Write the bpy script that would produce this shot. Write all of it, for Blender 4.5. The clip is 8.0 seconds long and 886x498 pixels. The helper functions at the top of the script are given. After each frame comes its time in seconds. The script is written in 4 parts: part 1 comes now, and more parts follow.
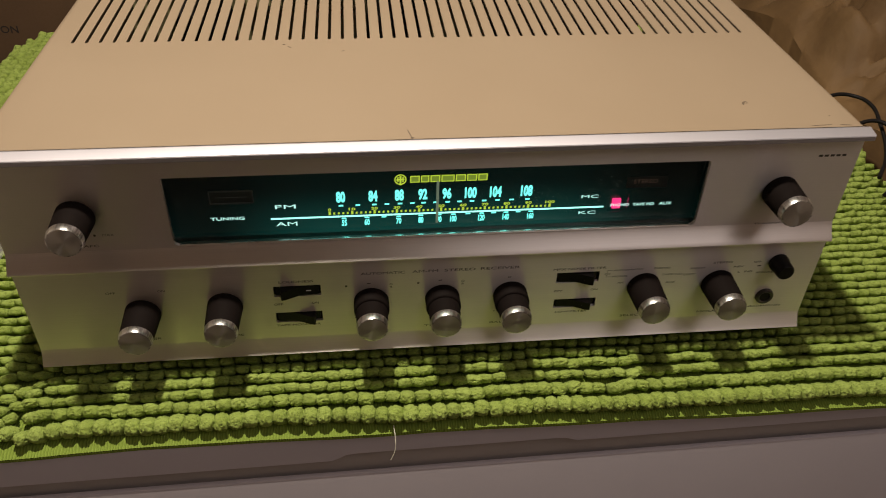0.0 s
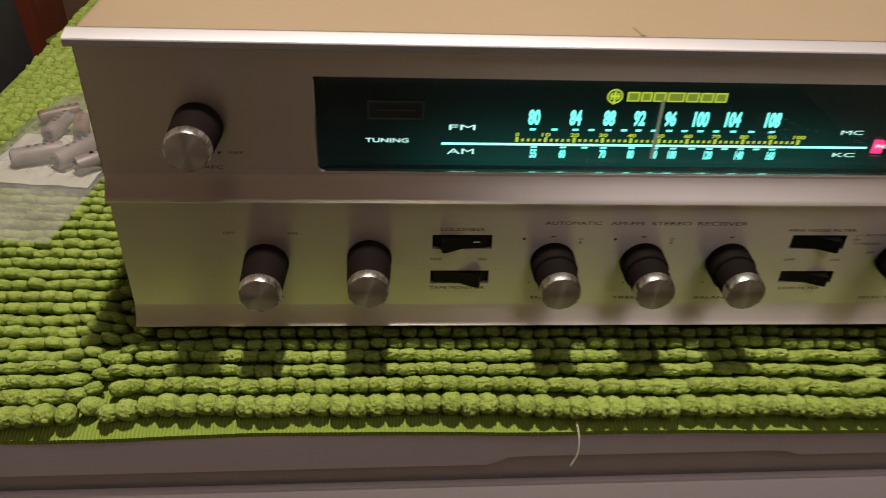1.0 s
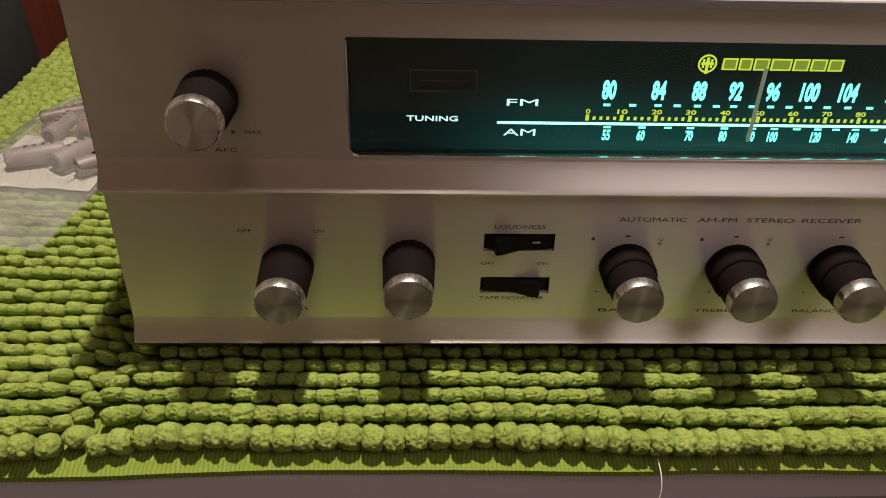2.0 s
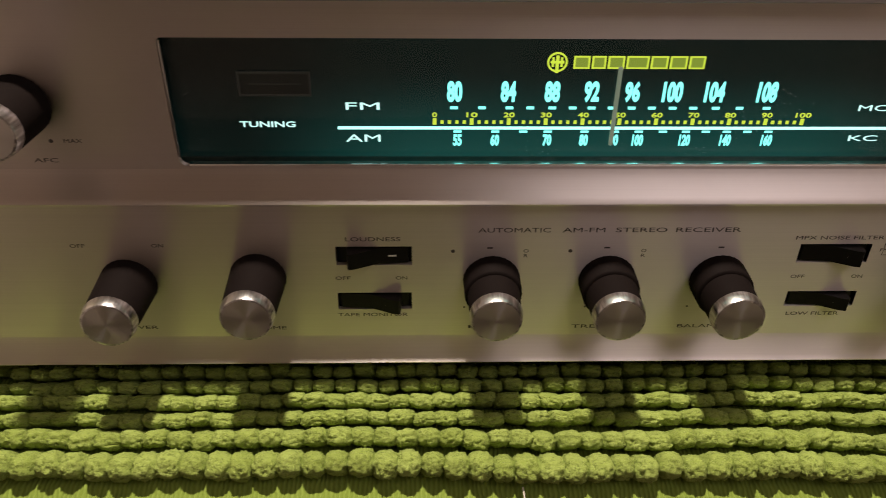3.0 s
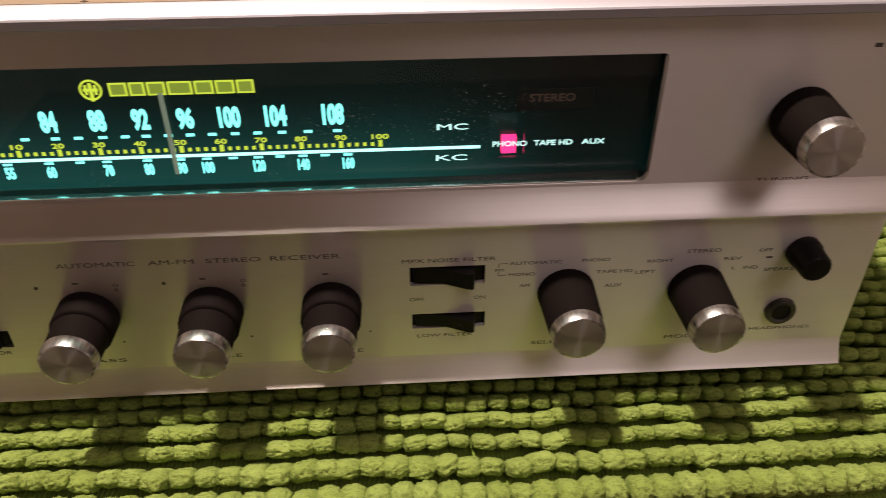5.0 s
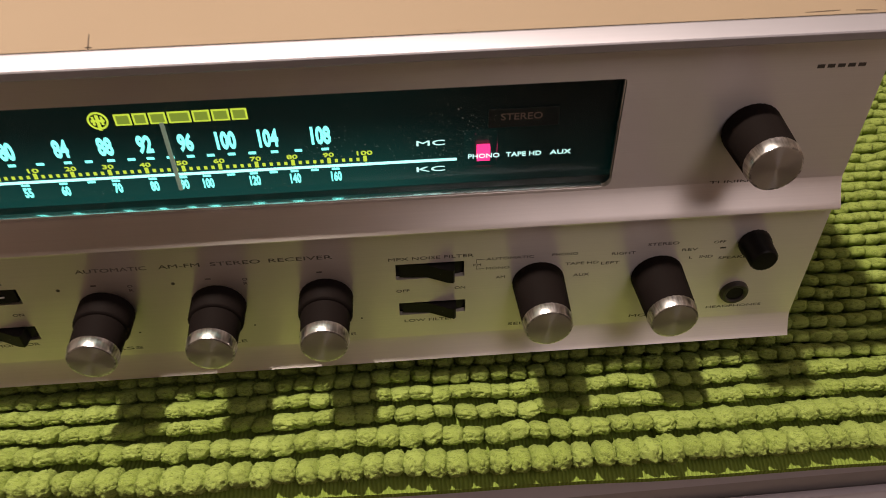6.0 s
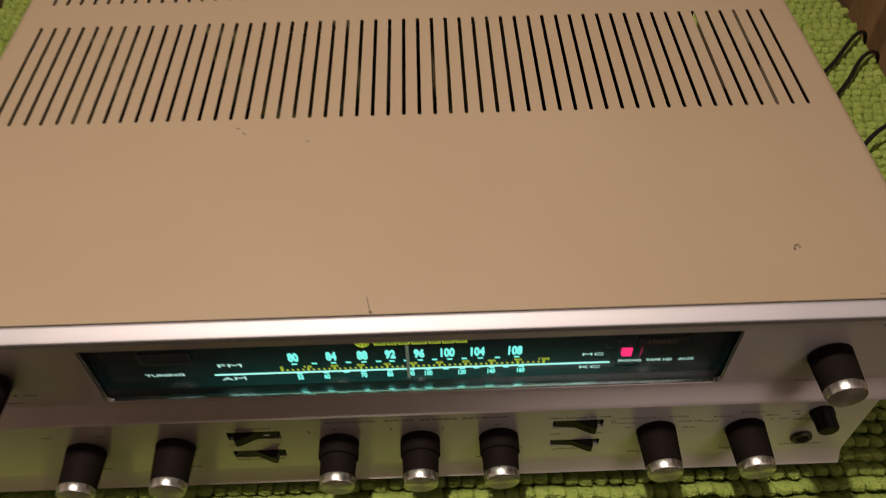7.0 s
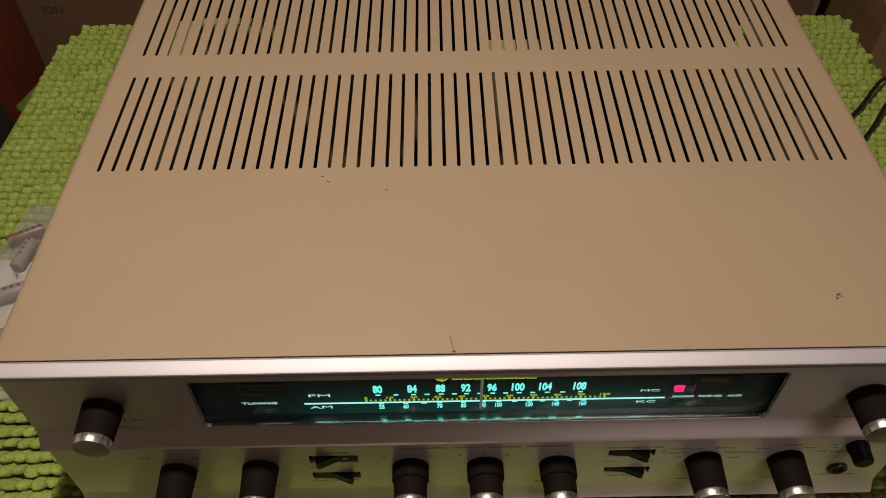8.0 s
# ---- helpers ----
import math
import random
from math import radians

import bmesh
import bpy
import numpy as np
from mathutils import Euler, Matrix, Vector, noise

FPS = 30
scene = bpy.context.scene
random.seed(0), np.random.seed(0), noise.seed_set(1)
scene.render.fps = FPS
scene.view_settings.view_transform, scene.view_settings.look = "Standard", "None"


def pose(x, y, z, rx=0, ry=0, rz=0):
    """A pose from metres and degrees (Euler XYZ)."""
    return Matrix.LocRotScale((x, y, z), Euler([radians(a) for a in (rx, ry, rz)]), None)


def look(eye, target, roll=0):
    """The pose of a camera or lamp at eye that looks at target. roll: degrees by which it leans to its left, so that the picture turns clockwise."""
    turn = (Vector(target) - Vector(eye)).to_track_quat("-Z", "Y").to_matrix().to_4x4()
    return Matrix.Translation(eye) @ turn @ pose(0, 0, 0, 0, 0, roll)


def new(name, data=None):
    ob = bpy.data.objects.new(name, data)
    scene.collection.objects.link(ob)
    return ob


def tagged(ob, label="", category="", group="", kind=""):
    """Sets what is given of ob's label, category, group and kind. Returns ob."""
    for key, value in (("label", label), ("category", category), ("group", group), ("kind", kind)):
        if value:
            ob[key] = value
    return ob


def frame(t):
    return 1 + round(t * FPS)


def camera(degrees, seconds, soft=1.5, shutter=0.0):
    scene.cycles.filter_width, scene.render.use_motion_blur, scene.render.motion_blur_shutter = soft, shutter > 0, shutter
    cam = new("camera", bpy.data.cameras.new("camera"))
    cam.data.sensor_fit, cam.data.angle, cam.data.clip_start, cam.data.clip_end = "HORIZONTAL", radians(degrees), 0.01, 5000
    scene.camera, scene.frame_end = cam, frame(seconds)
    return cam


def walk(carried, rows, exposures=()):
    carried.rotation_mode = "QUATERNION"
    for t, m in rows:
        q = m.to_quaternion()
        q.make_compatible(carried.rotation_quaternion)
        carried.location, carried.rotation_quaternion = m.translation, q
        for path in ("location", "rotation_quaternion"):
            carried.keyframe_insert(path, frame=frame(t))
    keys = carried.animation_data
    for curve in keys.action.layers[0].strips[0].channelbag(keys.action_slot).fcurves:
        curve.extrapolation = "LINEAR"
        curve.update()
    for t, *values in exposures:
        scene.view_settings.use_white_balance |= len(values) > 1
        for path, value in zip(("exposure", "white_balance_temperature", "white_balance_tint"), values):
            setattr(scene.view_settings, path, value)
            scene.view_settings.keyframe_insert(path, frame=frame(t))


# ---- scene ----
# Metres. x runs along the receiver's front, y into its depth, z up; the top of the mat lies at z = 0.
cam = camera(58.3, 8.0, soft=0.9, shutter=0.25)
ROWS = [
    (0, (-0.0410, -0.3433, 0.3491), (-0.0117, -0.1082, 0.1651), 1.95),
    (0.5, (-0.0679, -0.3240, 0.3119), (-0.0423, -0.0865, 0.1304), 2.62),
    (1, (-0.1094, -0.2827, 0.2572), (-0.0913, -0.0407, 0.0807), 2.66),
    (1.2, (-0.1179, -0.2727, 0.2414), (-0.1021, -0.0279, 0.0687), 2.59),
    (2.3, (-0.1191, -0.2395, 0.2118), (-0.1103, 0.0119, 0.0483), 1.26),
    (2.5, (-0.0997, -0.2379, 0.2102), (-0.0924, 0.0147, 0.0486), 0.98),
    (3, (-0.0630, -0.2289, 0.2071), (-0.0553, 0.0222, 0.0430), 0.79),
    (3.5, (-0.0312, -0.2153, 0.2094), (-0.0187, 0.0314, 0.0392), 0.95),
    (4, (0.0010, -0.2116, 0.2106), (0.0084, 0.0350, 0.0399), -0.10),
    (4.5, (0.0363, -0.2079, 0.2154), (0.0434, 0.0371, 0.0424), -0.55),
    (5, (0.0663, -0.2083, 0.2186), (0.0821, 0.0336, 0.0418), 0.05),
    (5.2, (0.0773, -0.2096, 0.2244), (0.0950, 0.0300, 0.0448), 0.16),
    (6.3, (0.0650, -0.2088, 0.2932), (0.0779, 0.0016, 0.0797), -1.16),
    (6.5, (0.0463, -0.2053, 0.3268), (0.0569, -0.0012, 0.1071), -0.68),
    (7, (0.0109, -0.1877, 0.4139), (0.0154, 0.0068, 0.1855), -0.78),
    (7.5, (-0.0158, -0.1910, 0.4531), (-0.0146, 0.0061, 0.2270), -1.05),
    (8, (-0.0219, -0.1992, 0.4513), (-0.0198, -0.0009, 0.2263), -0.49),
]
walk(cam, [(t, look(eye, aim, roll)) for t, eye, aim, roll in ROWS],
    [(0.0, -0.03, 6300, 7), (1.0, 0.05, 6300, 7.5), (2.5, 0.30, 6350, 14), (3.5, 0.34, 6350, 16), (4.5, 0.38, 6350, 18), (5.2, 0.36, 6350, 18),
        (6.5, 0.05, 6350, 14), (7.0, -0.38, 6500, 13), (7.5, -0.52, 6500, 12.5), (8.0, -0.54, 6500, 12.5)])


# ---- light: a lamp over the bench and the room's ceiling lamp, in a closed room ----
world = bpy.data.worlds.new("world")
world.use_nodes = True
world.node_tree.nodes["Background"].inputs[0].default_value = (0.9, 0.75, 0.6, 1)
world.node_tree.nodes["Background"].inputs[1].default_value = 0.008
scene.world = world
lamp = bpy.data.lights.new("bench_lamp", "AREA")
lamp.shape, lamp.size, lamp.energy, lamp.color = "DISK", 0.035, 12.6, (1.0, 0.87, 0.71)
lamp_ob = new("bench_lamp", lamp)
lamp_ob.matrix_world = look((-0.09, 0.004, 0.95), (-0.09, 0.005, 0.0))
ceiling_lamp = bpy.data.lights.new("ceiling_lamp", "AREA")
ceiling_lamp.shape, ceiling_lamp.size, ceiling_lamp.energy, ceiling_lamp.color = "DISK", 1.10, 5.8, (1.0, 0.86, 0.82)
ceiling_ob = new("ceiling_lamp", ceiling_lamp)
ceiling_ob.matrix_world = look((0.70, -1.00, 1.50), (0.68, -1.10, -0.87))


# ---- materials ----
class Nodes:
    def __init__(self, name):
        self.mat = bpy.data.materials.new(name)
        self.mat.use_nodes = True
        self.t = self.mat.node_tree
        self.b = self.t.nodes["Principled BSDF"]

    def add(self, kind, **values):
        n = self.t.nodes.new(kind)
        for k, v in values.items():
            setattr(n, k, v)
        return n

    def link(self, a, b):
        self.t.links.new(a, b)

    def coord(self, scale=(1, 1, 1), random_shift=False):
        c, m = self.add("ShaderNodeTexCoord"), self.add("ShaderNodeMapping")
        m.inputs["Scale"].default_value = scale
        self.link(c.outputs["Object"], m.inputs["Vector"])
        if random_shift:
            info = self.add("ShaderNodeObjectInfo")
            sc = self.add("ShaderNodeVectorMath", operation="SCALE")
            sc.inputs[0].default_value = (3.1, 5.7, 2.3)
            self.link(info.outputs["Random"], sc.inputs["Scale"])
            self.link(sc.outputs[0], m.inputs["Location"])
        return m.outputs[0]

    def noise(self, vec, scale, detail=4, rough=0.55):
        n = self.add("ShaderNodeTexNoise")
        n.inputs["Scale"].default_value, n.inputs["Detail"].default_value, n.inputs["Roughness"].default_value = scale, detail, rough
        self.link(vec, n.inputs["Vector"])
        return n.outputs["Fac"]

    def ramp(self, fac, *stops):
        r = self.add("ShaderNodeValToRGB")
        while len(r.color_ramp.elements) < len(stops):
            r.color_ramp.elements.new(0.5)
        for e, (p, c) in zip(r.color_ramp.elements, stops):
            e.position, e.color = p, (*c, 1) if len(c) == 3 else c
        self.link(fac, r.inputs[0])
        return r.outputs[0]

    def mix(self, fac, a, b, blend="MIX"):
        m = self.add("ShaderNodeMix", data_type="RGBA", blend_type=blend)
        for s, v in ((m.inputs[0], fac), (m.inputs[6], a), (m.inputs[7], b)):
            if isinstance(v, (int, float)):
                s.default_value = v
            elif isinstance(v, tuple):
                s.default_value = (*v, 1)
            else:
                self.link(v, s)
        return m.outputs[2]

    def span(self, fac, lo, hi):
        m = self.add("ShaderNodeMapRange")
        m.inputs["To Min"].default_value, m.inputs["To Max"].default_value = lo, hi
        self.link(fac, m.inputs["Value"])
        return m.outputs[0]

    def bump(self, height, strength, distance):
        b = self.add("ShaderNodeBump")
        b.inputs["Strength"].default_value, b.inputs["Distance"].default_value = strength, distance
        self.link(height, b.inputs["Height"])
        self.link(b.outputs[0], self.b.inputs["Normal"])

    def base(self, c, rough=0.5, metal=0.0):
        self.b.inputs["Metallic"].default_value = metal
        for s, v in ((self.b.inputs["Base Color"], c), (self.b.inputs["Roughness"], rough)):
            if isinstance(v, tuple):
                s.default_value = (*v, 1)
            elif isinstance(v, (int, float)):
                s.default_value = v
            else:
                self.link(v, s)
        return self


def plain(name, a, b, rough=0.5, metal=0.0, scale=60.0, fine=600.0, bump=0.0, dist=0.0005, spec=0.5):
    """Two tones in patches, with a finer grain in gloss and relief."""
    n = Nodes(name)
    v = n.coord()
    big, small = n.noise(v, scale), n.noise(v, fine, 3)
    n.base(n.mix(big, a, b), n.span(small, rough * 0.8, min(1.0, rough * 1.25)), metal)
    n.b.inputs["Specular IOR Level"].default_value = spec
    if bump:
        n.bump(small, bump, dist)
    return n.mat


def brushed(name, tone, rough, aniso, streak):
    """Aluminium with fine grooves; the UV map's first axis runs across them."""
    n = Nodes(name)
    s = n.noise(n.coord(streak), 1.0, 3, 0.7)
    stain = n.noise(n.coord(), 22.0, 5)
    col = n.mix(s, tuple(0.86 * c for c in tone), tone)
    col = n.mix(n.ramp(stain, (0.45, (0, 0, 0)), (0.8, (1, 1, 1))), col, tuple(0.86 * c for c in tone))
    n.base(col, n.span(s, rough * 0.96, rough * 1.05), 1.0)
    n.b.inputs["Anisotropic"].default_value = aniso
    tan = n.add("ShaderNodeTangent", direction_type="UV_MAP", uv_map="UVMap")
    n.link(tan.outputs[0], n.b.inputs["Tangent"])
    return n.mat


def turned(name):
    """Bright turned metal; fine lengthwise streaks are reflections put into the colour."""
    n = Nodes(name)
    s = n.noise(n.coord((420, 25, 420)), 1.0, 3, 0.6)
    n.base(n.mix(n.ramp(s, (0.40, (0, 0, 0)), (0.60, (1, 1, 1))), (0.42, 0.40, 0.39), (0.92, 0.90, 0.88)), n.span(s, 0.24, 0.34), 1.0)
    return n.mat


def glow(name, colour, strength, base=(0.02, 0.02, 0.02)):
    n = Nodes(name)
    n.base(base, 0.5)
    n.b.inputs["Emission Color"].default_value = (*colour, 1)
    n.b.inputs["Emission Strength"].default_value = strength
    return n.mat


def clear(name, tint, gloss_rough, extra=0.0, dust=0.0, haze=0.0):
    """A thin clear sheet: see-through, with gloss by the angle of view, and dust specks."""
    n = Nodes(name)
    out = n.t.nodes["Material Output"]
    tr, gl, fr = n.add("ShaderNodeBsdfTransparent"), n.add("ShaderNodeBsdfGlossy"), n.add("ShaderNodeLayerWeight")
    tr.inputs[0].default_value = (*tint, 1)
    gl.inputs["Roughness"].default_value = gloss_rough
    fr.inputs["Blend"].default_value = 0.5
    mx = n.add("ShaderNodeMixShader")
    power = n.add("ShaderNodeMath", operation="POWER")
    power.inputs[1].default_value = 5.0
    add = n.add("ShaderNodeMath", operation="MULTIPLY_ADD")
    add.inputs[1].default_value, add.inputs[2].default_value = 0.6, extra
    n.link(fr.outputs["Facing"], power.inputs[0])
    n.link(power.outputs[0], add.inputs[0])
    n.link(add.outputs[0], mx.inputs[0])
    n.link(tr.outputs[0], mx.inputs[1])
    n.link(gl.outputs[0], mx.inputs[2])
    last = mx.outputs[0]
    if haze:
        fog, hz = n.add("ShaderNodeBsdfDiffuse"), n.add("ShaderNodeMixShader")
        fog.inputs[0].default_value = (0.75, 0.74, 0.72, 1)
        n.link(n.span(n.noise(n.coord(), 55.0, 5), haze * 0.2, haze * 1.8), hz.inputs[0])
        n.link(last, hz.inputs[1])
        n.link(fog.outputs[0], hz.inputs[2])
        last = hz.outputs[0]
    if dust:
        v = n.coord()
        sp = n.ramp(n.noise(v, 1500.0, 1), (0.72, (0, 0, 0)), (0.75, (1, 1, 1)))
        where = n.ramp(n.noise(v, 24.0, 3), (0.48, (0, 0, 0)), (0.75, (1, 1, 1)))
        fac = n.mix(1.0, sp, where, "MULTIPLY")
        fac = n.mix(1.0, fac, (dust, dust, dust), "MULTIPLY")
        df = n.add("ShaderNodeBsdfDiffuse")
        df.inputs[0].default_value = (0.7, 0.7, 0.66, 1)
        mx2 = n.add("ShaderNodeMixShader")
        n.link(fac, mx2.inputs[0])
        n.link(last, mx2.inputs[1])
        n.link(df.outputs[0], mx2.inputs[2])
        last = mx2.outputs[0]
    n.link(last, out.inputs["Surface"])
    return n.mat


def chenille():
    n = Nodes("green_chenille")
    v = n.coord(random_shift=True)
    geo = n.add("ShaderNodeNewGeometry")
    info = n.add("ShaderNodeObjectInfo")
    each = n.add("ShaderNodeMath", operation="ADD")
    n.link(geo.outputs["Random Per Island"], each.inputs[0])
    n.link(info.outputs["Random"], each.inputs[1])
    frac = n.add("ShaderNodeMath", operation="FRACT")
    n.link(each.outputs[0], frac.inputs[0])
    fold = n.coord((0.6, 1.0, 1.6), random_shift=True)
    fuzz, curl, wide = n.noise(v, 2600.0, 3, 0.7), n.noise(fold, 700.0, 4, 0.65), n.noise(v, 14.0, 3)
    col = n.mix(frac.outputs[0], (0.290, 0.375, 0.066), (0.400, 0.500, 0.115))
    col = n.mix(n.span(wide, 0.0, 0.6), col, (0.270, 0.350, 0.060))
    # Crease shade put into the colour where curl is low; fuzz points lightened.
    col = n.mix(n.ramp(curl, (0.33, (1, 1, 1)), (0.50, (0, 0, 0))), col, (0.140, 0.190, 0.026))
    col = n.mix(n.ramp(fuzz, (0.5, (0, 0, 0)), (0.8, (1, 1, 1))), col, (0.480, 0.550, 0.210))
    n.base(col, 0.95)
    n.b.inputs["Sheen Weight"].default_value = 0.12
    n.b.inputs["Sheen Roughness"].default_value = 0.6
    n.b.inputs["Sheen Tint"].default_value = (0.7, 0.9, 0.3, 1)
    n.b.inputs["Specular IOR Level"].default_value = 0.1
    n.bump(n.mix(0.5, curl, fuzz), 0.9, 0.0021)
    return n.mat


def ribbed_fabric():
    n = Nodes("green_ribbed_fabric")
    w = n.add("ShaderNodeTexWave", wave_type="BANDS", bands_direction="X")
    w.inputs["Scale"].default_value, w.inputs["Distortion"].default_value, w.inputs["Detail"].default_value = 190.0, 4.0, 4.0
    v = n.coord()
    n.link(v, w.inputs["Vector"])
    col = n.mix(w.outputs["Fac"], (0.165, 0.225, 0.035), (0.215, 0.285, 0.055))
    n.base(n.mix(n.span(n.noise(v, 70.0), 0.0, 0.5), col, (0.165, 0.235, 0.030)), 0.9)
    n.b.inputs["Specular IOR Level"].default_value = 0.1
    n.bump(w.outputs["Fac"], 0.6, 0.0008)
    return n.mat


def enamel(name, a, b, rough):
    n = Nodes(name)
    v = n.coord()
    peel, wear = n.noise(v, 420.0, 2), n.noise(v, 9.0, 5)
    n.base(n.mix(n.span(wear, 0.0, 1.0), a, b), n.span(peel, rough * 0.85, rough * 1.2))
    n.bump(peel, 0.12, 0.0004)
    return n.mat


def cover_paint():
    n = Nodes("beige_enamel")
    v = n.coord()
    grain, cloud = n.noise(v, 1500.0, 2), n.noise(v, 11.0, 4)
    col = n.mix(cloud, (0.253, 0.187, 0.125), (0.278, 0.209, 0.142))
    dirt = n.ramp(n.noise(v, 260.0, 2), (0.735, (0, 0, 0)), (0.77, (1, 1, 1)))
    spots = n.ramp(n.noise(v, 17.0, 2), (0.56, (0, 0, 0)), (0.70, (1, 1, 1)))
    col = n.mix(n.mix(1.0, dirt, spots, "MULTIPLY"), col, (0.20, 0.13, 0.08))
    n.base(col, n.span(cloud, 0.38, 0.52))
    n.bump(grain, 0.10, 0.0004)
    return n.mat


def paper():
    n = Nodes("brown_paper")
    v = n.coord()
    # Dark and light blotches put the folds' shade into the paper's colour.
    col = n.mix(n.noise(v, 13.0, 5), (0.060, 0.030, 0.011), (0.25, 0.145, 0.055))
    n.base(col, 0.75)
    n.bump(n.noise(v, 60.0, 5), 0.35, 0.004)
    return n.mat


def dial_glass():
    """The dark back of the dial, lit from behind by its lamps, strongest at the middle of its lower edge."""
    n = Nodes("backlit_dial")
    n.base((0.006, 0.010, 0.010), 0.25)
    c, sx = n.add("ShaderNodeTexCoord"), n.add("ShaderNodeSeparateXYZ")
    n.link(c.outputs["Object"], sx.inputs[0])
    g = n.add("ShaderNodeMapRange", interpolation_type="SMOOTHSTEP")
    for k, val in (("From Min", 0.120), ("From Max", 0.086), ("To Min", 0.10), ("To Max", 1.0)):
        g.inputs[k].default_value = val
    n.link(sx.outputs["Z"], g.inputs["Value"])
    ab = n.add("ShaderNodeMath", operation="ABSOLUTE")
    n.link(sx.outputs["X"], ab.inputs[0])
    h = n.add("ShaderNodeMapRange", interpolation_type="SMOOTHSTEP")
    for k, val in (("From Min", 0.125), ("From Max", 0.055), ("To Min", 0.10), ("To Max", 1.0)):
        h.inputs[k].default_value = val
    n.link(ab.outputs[0], h.inputs["Value"])
    m = n.add("ShaderNodeMath", operation="MULTIPLY")
    n.link(g.outputs[0], m.inputs[0])
    n.link(h.outputs[0], m.inputs[1])
    n.b.inputs["Emission Color"].default_value = (0.08, 0.75, 0.62, 1)
    st = n.add("ShaderNodeMath", operation="MULTIPLY")
    st.inputs[1].default_value = 0.060
    n.link(m.outputs[0], st.inputs[0])
    n.link(st.outputs[0], n.b.inputs["Emission Strength"])
    return n.mat


ALU = brushed("brushed_aluminium", (0.86, 0.805, 0.765), 0.40, 0.90, (6, 400, 2600))
TRIM = brushed("satin_aluminium", (0.50, 0.475, 0.51), 0.62, 0.0, (5, 1500, 1500))
SPUN = brushed("spun_aluminium", (0.80, 0.765, 0.73), 0.30, 0.96, (900, 40, 900))
BRIGHT = turned("turned_aluminium")
SILL = plain("dark_satin_sill", (0.22, 0.23, 0.22), (0.16, 0.17, 0.16), 0.30, 1.0, 90, 900)
BEZEL = plain("pale_satin_bezel", (0.86, 0.86, 0.84), (0.78, 0.78, 0.76), 0.20, 1.0, 90, 900)
KNOB = plain("dark_brown_plastic", (0.0060, 0.0042, 0.0038), (0.0095, 0.0068, 0.0060), 0.65, 0, 90, 1800, 0.15, spec=0.04)
BLACK = plain("black_plastic", (0.004, 0.0035, 0.0035), (0.008, 0.007, 0.0065), 0.40, 0, 90, 1500, 0.1, spec=0.15)
SOCKET = plain("dark_grey_metal", (0.045, 0.040, 0.038), (0.075, 0.068, 0.064), 0.30, 0.6)
INK = plain("dark_grey_ink", (0.045, 0.038, 0.032), (0.075, 0.064, 0.054), 0.6, 0, 700, 2500)
CYAN = glow("lit_cyan_print", (0.22, 1.0, 0.88), 1.5)
LINE = glow("lit_pale_cyan_line", (0.42, 1.0, 0.90), 1.6)
DIMYELLOW = glow("dim_yellow_green_print", (0.62, 0.80, 0.08), 0.30)
YELLOW = glow("lit_yellow_green_print", (0.72, 0.85, 0.06), 0.78)
WHITE = glow("lit_white_print", (0.62, 1.0, 0.90), 1.1)
RED = glow("lit_red_lamp", (1.0, 0.03, 0.17), 1.9)
# Print of the unlit indicator, given a faint glow to keep it readable.
DIMRED = glow("faint_glow_warm_print", (0.50, 0.22, 0.15), 0.020, (0.22, 0.15, 0.12))
METER = plain("grey_meter_scale", (0.055, 0.060, 0.056), (0.075, 0.080, 0.076), 0.5)
DIAL = dial_glass()
PLATE = plain("dark_meter_plate", (0.010, 0.014, 0.014), (0.016, 0.022, 0.021), 0.3)
# The pointer's own glow replaces the dial lamps' light falling on it.
POINTER = glow("self_glowing_pale_pointer", (0.55, 0.68, 0.48), 0.16, (0.35, 0.38, 0.30))
GLASS = clear("window_glass", (0.95, 0.98, 0.97), 0.03, 0.02, 0.7)
BAGFILM = clear("clear_bag_film", (0.95, 0.95, 0.95), 0.14, 0.22, haze=0.10)
COVER = cover_paint()
CHIP = plain("chipped_dark_metal", (0.05, 0.035, 0.025), (0.09, 0.06, 0.04), 0.6)
CHASSIS = plain("yellowed_zinc", (0.40, 0.37, 0.19), (0.20, 0.17, 0.08), 0.5, 0.3, 120, 700)
CORE = plain("dark_core_and_inner_shade", (0.005, 0.0035, 0.003), (0.010, 0.007, 0.006), 0.6, spec=0.2)
TUBE = clear("tube_glass", (0.8, 0.8, 0.78), 0.05, 0.05)
HEATER = glow("orange_heater", (1.0, 0.16, 0.03), 6.0)
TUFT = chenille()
FABRIC = ribbed_fabric()
ENAMEL = enamel("white_enamel", (0.49, 0.445, 0.480), (0.55, 0.505, 0.540), 0.42)
GASKET = plain("grey_gasket", (0.34, 0.30, 0.28), (0.40, 0.355, 0.335), 0.7)
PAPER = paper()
CARD = plain("dark_cardboard", (0.085, 0.045, 0.020), (0.115, 0.062, 0.028), 0.85, 0, 25, 300, 0.2)
CARDINK = plain("black_print", (0.012, 0.010, 0.009), (0.02, 0.016, 0.014), 0.8)
REDWOOD = plain("red_brown_varnish", (0.060, 0.012, 0.006), (0.095, 0.020, 0.009), 0.4, 0, 30, 400, 0.1)
CLOTH = plain("black_nylon", (0.008, 0.008, 0.009), (0.018, 0.018, 0.019), 0.7, 0, 50, 900, 0.3)
CABLE = plain("black_rubber", (0.006, 0.005, 0.005), (0.012, 0.010, 0.010), 0.5, spec=0.15)
SLEEVE = plain("mauve_grey_sleeve", (0.15, 0.12, 0.125), (0.21, 0.17, 0.175), 0.45, 0, 120, 900)
